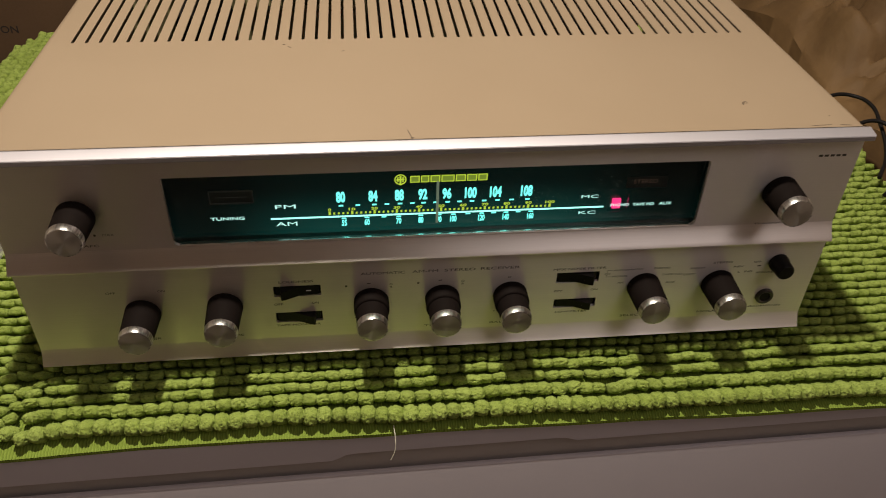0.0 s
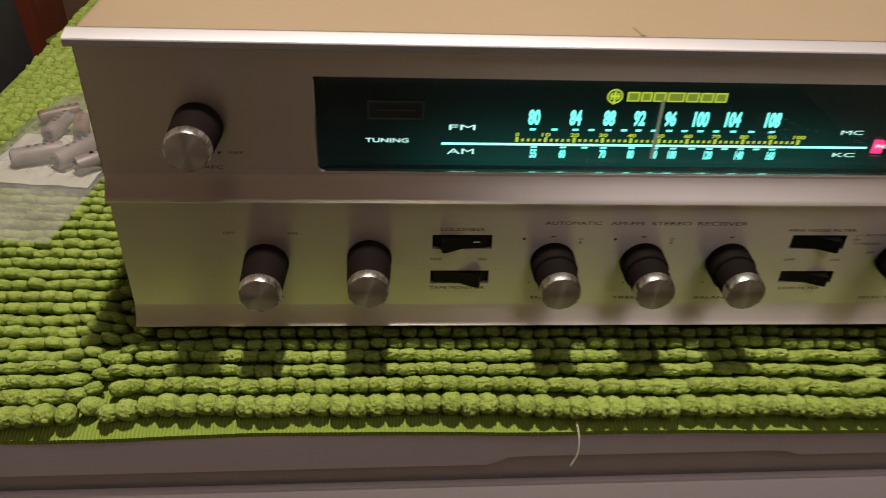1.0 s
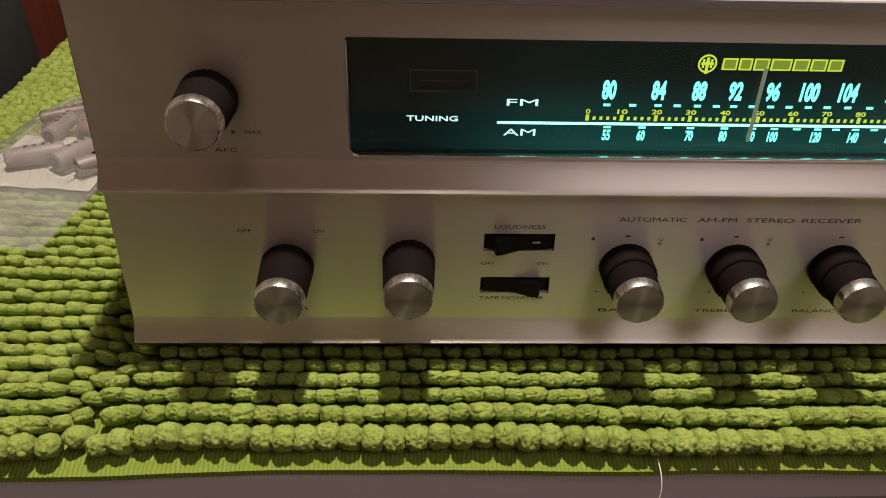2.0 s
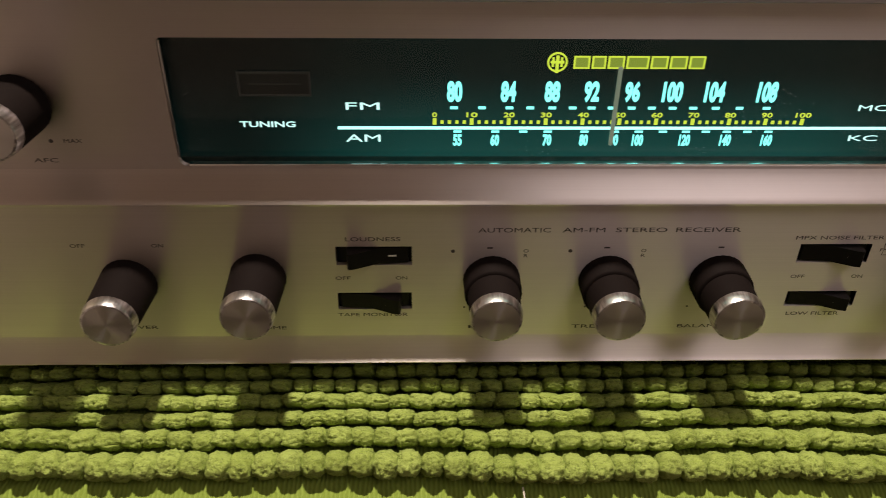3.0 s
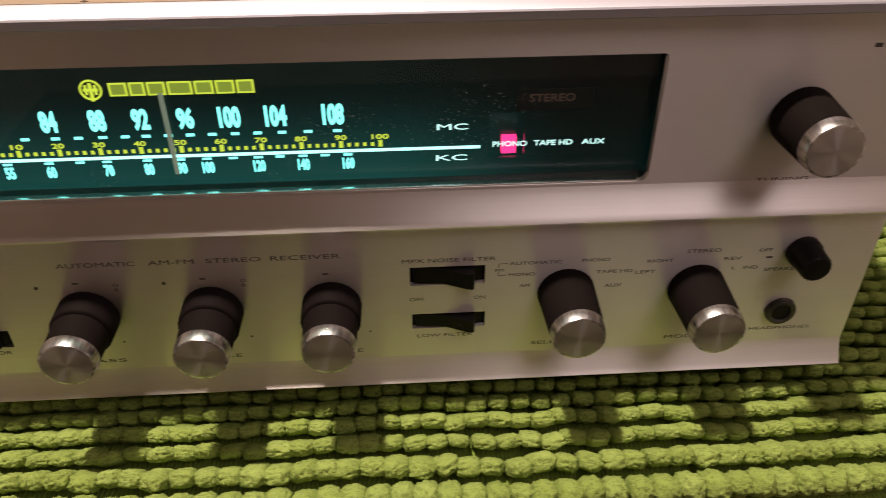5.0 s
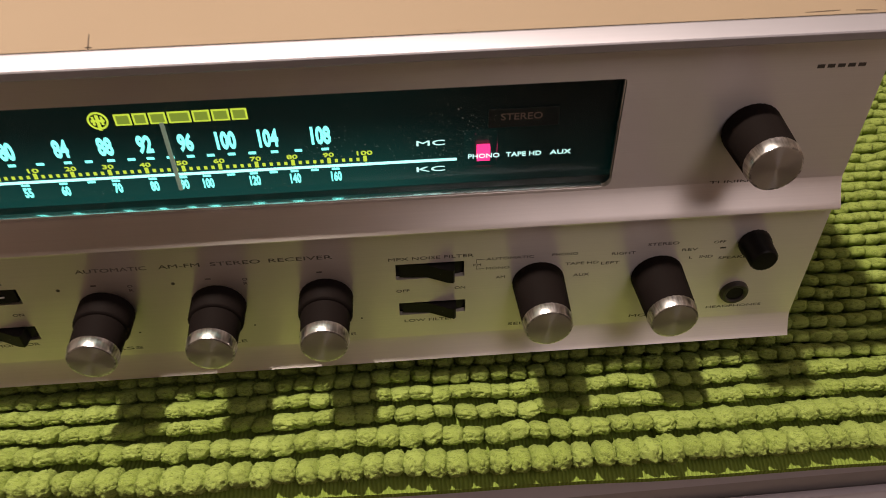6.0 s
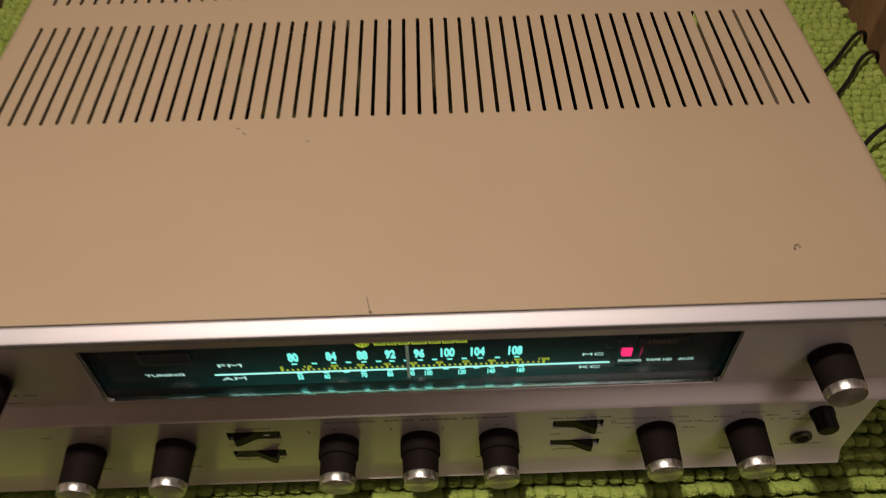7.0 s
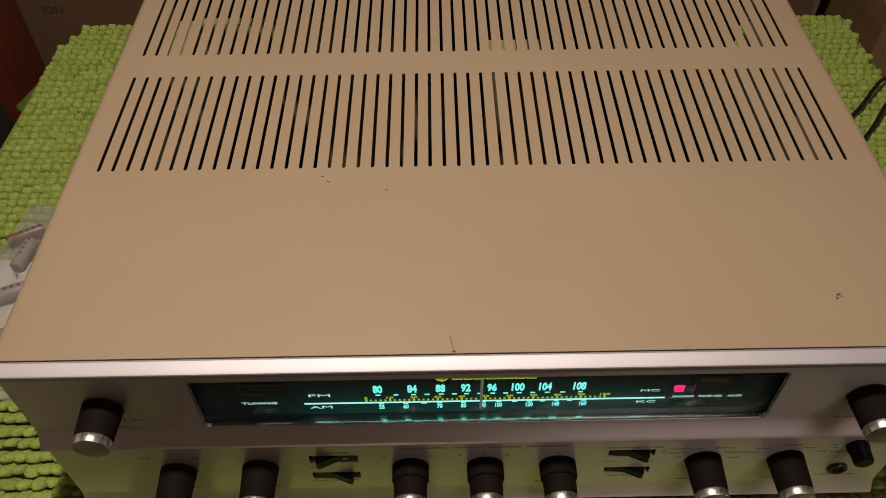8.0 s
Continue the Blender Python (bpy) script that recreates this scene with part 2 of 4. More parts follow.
BROWNCAP = plain("brown_sleeve", (0.10, 0.05, 0.035), (0.16, 0.09, 0.06), 0.4, 0, 120, 900)
CARDWHITE = plain("white_paper", (0.62, 0.60, 0.56), (0.70, 0.68, 0.64), 0.8, 0, 40, 500)
THREAD = plain("pale_thread", (0.55, 0.52, 0.42), (0.65, 0.62, 0.50), 0.8)
WALLPAINT = plain("room_paint", (0.70, 0.61, 0.53), (0.76, 0.67, 0.58), 0.8, 0, 3, 200, 0.1)
# South wall and floor are out of view, darkened so the panel reflects dark.
DARKWALL = plain("unseen_dark_paint", (0.47, 0.405, 0.35), (0.52, 0.45, 0.39), 0.8, 0, 3, 200, 0.1)
BOARDS = plain("unseen_dark_boards", (0.060, 0.046, 0.038), (0.090, 0.070, 0.058), 0.5, 0, 6, 120, 0.1)


# ---- builders ----
def finish(name, bm, material, parent=None, label="", smooth=None):
    me = bpy.data.meshes.new(name)
    bmesh.ops.recalc_face_normals(bm, faces=bm.faces)
    bm.to_mesh(me)
    bm.free()
    me.materials.append(material)
    if smooth is not None:
        me.shade_smooth()
        me.set_sharp_from_angle(angle=radians(smooth))
    ob = new(name, me)
    ob.parent = parent
    if label:
        ob["label"] = label
    return ob


def part(name, bm, material, parent, label="", smooth=None):
    return finish(name, bm, material, parent, label, smooth)


def thing(name, label, category, at=(0, 0, 0), group="", kind=""):
    ob = new(name)
    ob.location = at
    return tagged(ob, label, category, group, kind)


def add_box(bm, x0, x1, y0, y1, z0, z1, bevel=0.0):
    made = bmesh.ops.create_cube(bm, size=1, matrix=Matrix.LocRotScale(((x0 + x1) / 2, (y0 + y1) / 2, (z0 + z1) / 2), None, (x1 - x0, y1 - y0, z1 - z0)))
    if bevel:
        edges = {e for v in made["verts"] for e in v.link_edges}
        bmesh.ops.bevel(bm, geom=list(edges), offset=bevel, segments=2, affect="EDGES", profile=0.5)
    return bm


def box(x0, x1, y0, y1, z0, z1, bevel=0.0):
    return add_box(bmesh.new(), x0, x1, y0, y1, z0, z1, bevel)


def lathe(profile, axis_at=(0, 0, 0), steps=48, flute=0.0):
    """Rings of (radius, y) round the y axis; UV: first axis along the profile."""
    bm = bmesh.new()
    uv = bm.loops.layers.uv.new("UVMap")
    rings, ax = [], Vector(axis_at)
    for r, y in profile:
        if r < 1e-6:
            rings.append([bm.verts.new(ax + Vector((0, y, 0)))])
        else:
            ring = []
            for k in range(steps):
                a = math.tau * k / steps
                rr = r - (flute if flute and k % 2 else 0.0)
                ring.append(bm.verts.new(ax + Vector((rr * math.cos(a), y, rr * math.sin(a)))))
            rings.append(ring)
    for i, (p, q) in enumerate(zip(rings, rings[1:])):
        for k in range(steps):
            k2 = (k + 1) % steps
            if len(p) == 1 and len(q) == 1:
                continue
            if len(p) == 1:
                f, us = bm.faces.new((p[0], q[k], q[k2])), ((i, k + 0.5), (i + 1, k), (i + 1, k + 1))
            elif len(q) == 1:
                f, us = bm.faces.new((p[k], p[k2], q[0])), ((i, k), (i, k + 1), (i + 1, k + 0.5))
            else:
                f, us = bm.faces.new((p[k], p[k2], q[k2], q[k])), ((i, k), (i, k + 1), (i + 1, k + 1), (i + 1, k))
            for loop, (a, b) in zip(f.loops, us):
                loop[uv].uv = (a * 0.1, b / steps)
    return bm


def sheet(bm, uv, x0, x1, z0, z1, y, thick, holes):
    """An upright plate with rectangular openings through it."""
    xs = sorted({x0, x1, *(h[0] for h in holes), *(h[1] for h in holes)})
    zs = sorted({z0, z1, *(h[2] for h in holes), *(h[3] for h in holes)})
    inside = lambda x, z: any(h[0] < x < h[1] and h[2] < z < h[3] for h in holes)
    cells = {(i, j) for i in range(len(xs) - 1) for j in range(len(zs) - 1) if not inside((xs[i] + xs[i + 1]) / 2, (zs[j] + zs[j + 1]) / 2)}
    pts = {}

    def v(i, j, back):
        if (i, j, back) not in pts:
            pts[i, j, back] = bm.verts.new((xs[i], y + (thick if back else 0), zs[j]))
        return pts[i, j, back]

    for i, j in cells:
        for back in (0, 1):
            bm.faces.new((v(i, j, back), v(i + 1, j, back), v(i + 1, j + 1, back), v(i, j + 1, back)))
        for di, dj, a, b in ((-1, 0, (0, 0), (0, 1)), (1, 0, (1, 0), (1, 1)), (0, -1, (0, 0), (1, 0)), (0, 1, (0, 1), (1, 1))):
            if (i + di, j + dj) not in cells:
                bm.faces.new((v(i + a[0], j + a[1], 0), v(i + b[0], j + b[1], 0), v(i + b[0], j + b[1], 1), v(i + a[0], j + a[1], 1)))


def sweep_x(bm, profile, x0, x1, closed=True):
    """A section of (y, z) drawn out along x, with end caps."""
    a = [bm.verts.new((x0, y, z)) for y, z in profile]
    b = [bm.verts.new((x1, y, z)) for y, z in profile]
    n = len(profile)
    for k in range(n if closed else n - 1):
        j = (k + 1) % n
        bm.faces.new((a[k], a[j], b[j], b[k]))
    if closed:
        bm.faces.new(a)
        bm.faces.new(b[::-1])


def lay_uv(bm, uv, f=lambda co: (co.z - 0.7 * co.y, co.x)):
    for face in bm.faces:
        for loop in face.loops:
            loop[uv].uv = f(loop.vert.co)


def lettering(text, x0, x1, z0, z1, y, material, parent, name="lettering", slant=0.0, stretch=True, thick=0.00012, weight=0.0):
    """Words in the built-in font, fitted to a rectangle on an upright face that looks to -y."""
    cu = bpy.data.curves.new("words", "FONT")
    cu.body, cu.extrude, cu.offset, cu.resolution_u, cu.shear = text, 0.02, weight, 3, slant
    tmp = bpy.data.objects.new("words", cu)
    scene.collection.objects.link(tmp)
    dep = bpy.context.evaluated_depsgraph_get()
    dep.update()
    me = bpy.data.meshes.new_from_object(tmp.evaluated_get(dep))
    bpy.data.objects.remove(tmp)
    bpy.data.curves.remove(cu)
    co = np.zeros(len(me.vertices) * 3)
    me.vertices.foreach_get("co", co)
    co = co.reshape(-1, 3)
    lo, hi = co.min(0), co.max(0)
    kx = (x1 - x0) / (hi[0] - lo[0])
    kz = (z1 - z0) / (hi[1] - lo[1])
    out = np.empty_like(co)
    out[:, 0] = x0 + (co[:, 0] - lo[0]) * kx
    out[:, 2] = z0 + (co[:, 1] - lo[1]) * kz
    out[:, 1] = y - thick * (co[:, 2] - lo[2]) / (hi[2] - lo[2])
    me.vertices.foreach_set("co", out.ravel())
    me.name = name
    me.materials.clear()
    me.materials.append(material)
    ob = new(name, me)
    ob.parent = parent
    return ob


def tube_curve(name, points, radius, material, parent=None):
    cu = bpy.data.curves.new(name, "CURVE")
    cu.dimensions, cu.bevel_depth, cu.bevel_resolution, cu.resolution_u, cu.use_fill_caps = "3D", radius, 3, 10, True
    sp = cu.splines.new("BEZIER")
    sp.bezier_points.add(len(points) - 1)
    for b, p in zip(sp.bezier_points, points):
        b.co, b.handle_left_type, b.handle_right_type = p, "AUTO", "AUTO"
    tmp = bpy.data.objects.new(name, cu)
    scene.collection.objects.link(tmp)
    dep = bpy.context.evaluated_depsgraph_get()
    dep.update()
    me = bpy.data.meshes.new_from_object(tmp.evaluated_get(dep))
    bpy.data.objects.remove(tmp)
    bpy.data.curves.remove(cu)
    me.name = name
    me.materials.clear()
    me.materials.append(material)
    me.shade_smooth()
    ob = new(name, me)
    ob.parent = parent
    return ob


# ---- the room and the appliance under the mat ----
def room():
    # Unseen room: wall distances and tones chosen for what the panel reflects.
    x0, x1, y0, y1, z0, z1 = -1.05, 1.30, -2.2, 1.1, -0.87, 1.55
    w = 0.1
    for name, b in (("wall_north", (x0, x1, y1, y1 + w, z0, z1)), ("wall_south", (x0, x1, y0 - w, y0, z0, z1)), ("wall_west", (x0 - w, x0, y0 - w, y1 + w, z0, z1)), ("wall_east", (x1, x1 + w, y0 - w, y1 + w, z0, z1))):
        tagged(finish(name, box(*b), DARKWALL if name == "wall_south" else WALLPAINT), "plain room wall out of view, toned for the panel reflections", "wall", kind="structure")
    tagged(finish("ceiling", box(x0 - w, x1 + w, y0 - w, y1 + w, z1, z1 + w), WALLPAINT), "plain painted ceiling over the bench", "ceiling", kind="structure")
    tagged(finish("floor", box(x0 - w, x1 + w, y0 - w, y1 + w, z0 - w, z0), BOARDS), "plain dark floor out of view, toned for the panel reflections", "floor", kind="structure")


def appliance():
    ob = thing("chest_freezer", "white enamelled chest freezer serving as a bench", "freezer", (0, -0.0440, -0.016))
    ob.rotation_euler.z = radians(0.7)
    x0, x1 = -0.345, 0.392
    # lid: rounded front edge, a finger recess in its lower edge
    bm = bmesh.new()
    prof = [(0.550, 0.0)] + [(0.004 - 0.004 * math.sin(a), -0.004 + 0.004 * math.cos(a)) for a in (radians(15 * k) for k in range(7))]
    rings = []
    for x, drop in ((x0, 0.0268), (-0.066, 0.0262), (-0.062, 0.0246), (-0.057, 0.0214), (-0.050, 0.0208), (0.070, 0.0208), (0.077, 0.0216), (0.083, 0.0242), (x1, 0.0238)):
        sec = prof + [(0.0002, 0.0015 - drop), (0.0022, -drop), (0.550, -drop)]
        rings.append([bm.verts.new((x, y, z)) for y, z in sec])
    for p, q in zip(rings, rings[1:]):
        for k in range(len(p)):
            j = (k + 1) % len(p)
            bm.faces.new((p[k], p[j], q[j], q[k]))
    bm.faces.new(rings[0])
    bm.faces.new(rings[-1][::-1])
    part("lid", bm, ENAMEL, ob, "white lid with a shallow finger recess", 40)
    part("gasket", box(x0 + 0.004, x1 - 0.004, 0.0045, 0.544, -0.0450, -0.0190), GASKET, ob, "grey rubber seal")
    part("front_skin", box(x0, x1, -0.0020, 0.0020, -0.853, -0.0364, 0.0015), ENAMEL, ob, smooth=40)
    part("body", box(x0, x1, 0.0022, 0.550, -0.853, -0.0450, 0.002), ENAMEL, ob, smooth=40)


room()
appliance()


# ---- the receiver ----
HALF, TOP, DEEP = 0.2275, 0.1475, 0.352
SLOTS, PITCH, SLOT = 53, 0.4205 / 52, 0.0020
receiver = thing("stereo_receiver", "vintage stereo receiver with brushed aluminium front, beige cover and lit dial", "receiver", (0, 0, 0.0))


def top_cover():
    bm = bmesh.new()
    half = HALF + 0.0014
    t, r = 0.0007, 0.005
    xs = [-half + r]
    for k in range(SLOTS):
        c = -0.2112 + PITCH * k
        xs += [c - SLOT / 2, c + SLOT / 2]
    xs.append(half - r)
    ys = [0.0049, 0.1305, 0.2175, 0.2405, 0.3275, DEEP]
    pts = {}

    def v(i, j, low):
        if (i, j, low) not in pts:
            pts[i, j, low] = bm.verts.new((xs[i], ys[j], TOP - (t if low else 0)))
        return pts[i, j, low]

    hole = lambda i, j: j in (1, 3) and i % 2 == 1 and 0 < i < len(xs) - 2
    for i in range(len(xs) - 1):
        for j in range(len(ys) - 1):
            if hole(i, j):
                for a, b in (((0, 0), (0, 1)), ((1, 0), (1, 1)), ((0, 0), (1, 0)), ((0, 1), (1, 1))):
                    bm.faces.new((v(i + a[0], j + a[1], 0), v(i + b[0], j + b[1], 0), v(i + b[0], j + b[1], 1), v(i + a[0], j + a[1], 1)))
                # rounded slot ends
                w = 0.35 * SLOT
                for sx, ix in ((1, i), (-1, i + 1)):
                    for sy, jy in ((1, j), (-1, j + 1)):
                        bm.faces.new((v(ix, jy, 0), bm.verts.new((xs[ix] + sx * w, ys[jy], TOP)), bm.verts.new((xs[ix], ys[jy] + sy * w, TOP))))
                continue
            for low in (0, 1):
                bm.faces.new((v(i, j, low), v(i + 1, j, low), v(i + 1, j + 1, low), v(i, j + 1, low)))
    # rounded shoulders and side walls
    for s in (-1, 1):
        prof = [(s * (half - r + r * math.sin(a)), TOP - r + r * math.cos(a)) for a in (radians(15 * k) for k in range(7))] + [(s * half, 0.012)]
        inner = [(x - s * t, z - (t if k < 4 else 0)) for k, (x, z) in enumerate(prof)]
        for p in (prof, inner):
            f = [bm.verts.new((x, ys[0], z)) for x, z in p]
            b = [bm.verts.new((x, DEEP, z)) for x, z in p]
            for k in range(len(p) - 1):
                bm.faces.new((f[k], f[k + 1], b[k + 1], b[k]))
    bmesh.ops.remove_doubles(bm, verts=bm.verts, dist=0.00002)
    part("top_cover", bm, COVER, receiver, "beige enamelled cover with two rows of vent slots and small paint chips", 35)


def chip(x, y, length, width, turn):
    bm = bmesh.new()
    n = 9
    ring = []
    for k in range(n):
        a = math.tau * k / n
        d = 0.7 + 0.5 * random.random()
        ring.append(bm.verts.new((0.5 * length * d * math.cos(a), 0.5 * width * d * math.sin(a), 0.00012)))
    low = [bm.verts.new((p.co.x, p.co.y, -0.0002)) for p in ring]
    bm.faces.new(ring)
    for k in range(n):
        bm.faces.new((ring[k], ring[(k + 1) % n], low[(k + 1) % n], low[k]))
    ob = part("paint_chip", bm, CHIP, receiver, "dark chip in the paint")
    ob.matrix_basis = pose(x, y, TOP, 0, 0, turn)


def lip_trim():
    bm = bmesh.new()
    uv = bm.loops.layers.uv.new("UVMap")
    prof = [(0.0040, 0.1477), (0.0030, 0.1479), (-0.0026, 0.1466), (-0.0033, 0.1462), (-0.0036, 0.1457), (-0.0036, 0.1434), (-0.0032, 0.1430), (0.0006, 0.1422), (0.0040, 0.1418)]
    sweep_x(bm, prof, -HALF - 0.0012, HALF + 0.0012)
    lay_uv(bm, uv)
    part("lip_trim", bm, TRIM, receiver, "satin aluminium visor strip along the top edge", 24)


WIN = (-0.1413, 0.1446, 0.0883, 0.1306)
HOLES = [(-0.0930, -0.0667, 0.0506, 0.0582), (-0.0934, -0.0669, 0.0312, 0.0386), (0.0688, 0.0941, 0.0510, 0.0587), (0.0692, 0.0946, 0.0318, 0.0384)]


def flare(z_top, z_low, out, n=8):
    """A plate's lower edge that curls forward to a thin nose: front points, nose, back points."""
    pts = []
    for k in range(n + 1):
        u = k / n
        pts.append((-out * u ** 1.3, z_top + (z_low - z_top) * u))
    return pts


def panels():
    bm = bmesh.new()
    uv = bm.loops.layers.uv.new("UVMap")
    sheet(bm, uv, -HALF, HALF, 0.0872, 0.1420, 0.0022, 0.0020, [WIN])
    # rounded corners of the window
    for cx, sx in ((WIN[0], 1), (WIN[1], -1)):
        for cz, sz in ((WIN[2], 1), (WIN[3], -1)):
            r = 0.0030 if sz > 0 else 0.0012
            arc = [(cx + sx * (r - r * math.sin(a)), cz + sz * (r - r * math.cos(a))) for a in (radians(15 * k) for k in range(7))]
            loop = [(cx, cz)] + arc
            f, b = [bm.verts.new((x, 0.0022, z)) for x, z in loop], [bm.verts.new((x, 0.0042, z)) for x, z in loop]
            bm.faces.new(f)
            bm.faces.new(b[::-1])
            for k in range(1, 7):
                bm.faces.new((f[k], f[k + 1], b[k + 1], b[k]))
    prof = [(y + 0.0022, z) for y, z in flare(0.0872, 0.0780, 0.0056)] + [(-0.0037, 0.0772), (-0.0034, 0.0764), (0.0004, 0.0745), (0.0042, 0.0745), (0.0042, 0.0872)]
    sweep_x(bm, prof, -HALF, HALF)
    lay_uv(bm, uv)
    up = part("upper_panel", bm, ALU, receiver, "brushed aluminium panel round the dial window", 30)
    bm = bmesh.new()
    uv = bm.loops.layers.uv.new("UVMap")
    sheet(bm, uv, -HALF, HALF, 0.0190, 0.0744, 0.0006, 0.0020, HOLES)
    prof = [(y + 0.0006, z) for y, z in flare(0.0190, 0.0105, 0.0040)] + [(-0.0040, 0.0098), (-0.0034, 0.0090), (0.0026, 0.0090), (0.0026, 0.0190)]
    sweep_x(bm, prof, -HALF, HALF)
    lay_uv(bm, uv)
    lo = part("lower_panel", bm, ALU, receiver, "brushed aluminium control panel with a curled lower edge", 30)
    return up, lo


LAMP = (0.1021, 0.0155, 0.0953)


def dial(up):
    x0, x1, z0, z1 = WIN
    y = 0.0088
    bm = bmesh.new()
    uv = bm.loops.layers.uv.new("UVMap")
    sheet(bm, uv, x0 - 0.004, x1 + 0.004, z0 - 0.002, z1 + 0.003, y, 0.0015, [(0.0945, 0.1058, 0.0945, 0.1102)])
    plate = part("dial_plate", bm, DIAL, receiver, "dark dial plate with glowing cyan and yellow scales")
    # the window's inner frame: a glossy sill and dark side reveals
    bm = box(x0 - 0.0021, x1 + 0.0021, 0.0043, y, z0 - 0.0016, z0 + 0.0002)
    part("window_sill", bm, SILL, receiver, "glossy sill that mirrors the dial")
    bm = bmesh.new()
    add_box(bm, x0 - 0.004, x0 - 0.0022, 0.0042, y, z0 - 0.0016, z1 + 0.002)
    add_box(bm, x1 + 0.0022, x1 + 0.004, 0.0042, y, z0 - 0.0016, z1 + 0.002)
    add_box(bm, x0 - 0.0021, x1 + 0.0021, 0.0043, y, z1, z1 + 0.002)
    part("window_reveal", bm, PLATE, receiver)
    for name, b in (("bezel_foot", (x0 + 0.0030, x1 - 0.0030, 0.0024, 0.0050, z0 - 0.0002, z0 + 0.0006)), ("bezel_side", (x0 - 0.0002, x0 + 0.0006, 0.0026, 0.0041, z0 + 0.0030, z1 - 0.0012)), ("bezel_side", (x1 - 0.0006, x1 + 0.0002, 0.0026, 0.0041, z0 + 0.0030, z1 - 0.0012))):
        part(name, box(*b, 0.0002), BEZEL, receiver, "pale satin strip lining the window", 40)
    glass = part("window_glass", box(x0 - 0.0020, x1 + 0.0020, 0.0051, 0.0057, z0 + 0.0004, z1 - 0.0002), GLASS, receiver, "clear dusty glass pane")
    glass.visible_shadow = False
    yy = y - 0.0001
    # tuning meter and stereo indicator plates
    part("meter_plate", box(-0.1206, -0.0979, y - 0.0006, y, 0.1100, 0.1180, 0.0002), PLATE, plate, "unlit tuning meter")
    part("stereo_plate", box(0.1025, 0.1257, y - 0.0006, y, 0.1109, 0.1179, 0.0002), PLATE, plate, "unlit stereo indicator")
    for a, b, c, d in ((-0.1206, -0.0979, 0.1174, 0.1180), (-0.1206, -0.0979, 0.1100, 0.1106), (-0.1206, -0.1200, 0.1106, 0.1174), (-0.0985, -0.0979, 0.1106, 0.1174)):
        part("meter_frame", box(a, b, y - 0.0010, y - 0.0006, c, d), METER, plate)
    part("meter_scale", box(-0.1172, -0.1012, y - 0.0009, y - 0.0006, 0.1138, 0.1141), METER, plate)
    lettering("STEREO", 0.1065, 0.1202, 0.1138, 0.1163, y - 0.0006, DIMRED, plate, "stereo_word")
    lettering("TUNING", -0.1217, -0.1039, 0.0991, 0.1011, yy, WHITE, plate, "tuning_word", weight=0.012)
    for word, a, b, za, zb in (("FM", -0.0874, -0.0766, 0.1052, 0.1076), ("AM", -0.0879, -0.0766, 0.0940, 0.0965), ("MC", 0.0786, 0.0881, 0.1050, 0.1070), ("KC", 0.0783, 0.0880, 0.0943, 0.0963)):
        lettering(word, a, b, za, zb, yy, WHITE, plate, "band_word")
    for word, a, b in (("PHONO", 0.0959, 0.1066), ("TAPE HD", 0.1088, 0.1209), ("AUX", 0.1239, 0.1311)):
        lettering(word, a, b, 0.0987, 0.1005, yy, WHITE, plate, "source_word", weight=0.010)
    part("scale_line", box(-0.0903, 0.0920, y - 0.0003, y, 0.0984, 0.0993), LINE, plate, "glowing pale cyan scale line")
    for word, x in (("80", -0.0527), ("84", -0.0356), ("88", -0.0216), ("92", -0.0090), ("96", 0.0040), ("100", 0.0169), ("104", 0.0305), ("108", 0.0475)):
        w = 0.0064 if len(word) == 3 else 0.0048
        lettering(word, x - w / 2, x + w / 2, 0.1078, 0.1149, yy, CYAN, plate, "fm_number", weight=0.045)
    for word, x in (("55", -0.0515), ("60", -0.0392), ("70", -0.0220), ("80", -0.0099), ("90", 0.0001), ("100", 0.0080), ("120", 0.0236), ("140", 0.0372), ("160", 0.0510)):
        w = 0.0036 if len(word) == 3 else 0.0028
        lettering(word, x - w / 2, x + w / 2, 0.0925, 0.0966, yy, CYAN, plate, "am_number", weight=0.040)
        part("am_mark", box(x - 0.0013, x + 0.0013, y - 0.0002, y, 0.0972, 0.0979), CYAN, plate)
    for x in (-0.0300, 0.0160, 0.0302, 0.0440):
        part("am_mark", box(x - 0.0013, x + 0.0013, y - 0.0002, y, 0.0972, 0.0979), CYAN, plate)
    for x in (-0.0528, -0.0438, -0.0350, -0.0283, -0.0212, -0.0146, -0.0085, -0.0020, 0.0045, 0.0110, 0.0178, 0.0245, 0.0318, 0.0396, 0.0484):
        part("fm_mark", box(x - 0.0012, x + 0.0012, y - 0.0002, y, 0.1054, 0.1063), CYAN, plate)
    for k in range(51):
        x = -0.0590 + 0.1202 * k / 50
        if k % 5 == 0:
            part("log_mark", box(x - 0.0006, x + 0.0006, y - 0.0002, y, 0.1000, 0.1022), YELLOW, plate)
            w = (0.0016, 0.0036, 0.0052)[len(str(2 * k)) - 1]
            lettering(str(2 * k), x - w / 2, x + w / 2, 0.1026, 0.1043, yy, YELLOW, plate, "log_number", weight=0.020)
        else:
            part("log_mark", box(x - 0.0005, x + 0.0005, y - 0.0002, y, 0.1003, 0.1015), YELLOW, plate)
    # the maker's emblem and mark as plain shapes
    bm = lathe([(0.0032, y - 0.0002), (0.0032, y), (0.0026, y), (0.0026, y - 0.0002), (0.0032, y - 0.0002)], (-0.0209, 0, 0.1211), 32)
    add_box(bm, -0.0230, -0.0188, y - 0.0002, y, 0.1207, 0.1215)
    add_box(bm, -0.0214, -0.0204, y - 0.0002, y, 0.1176, 0.1232)
    add_box(bm, -0.0226, -0.0219, y - 0.0002, y, 0.1196, 0.1226)
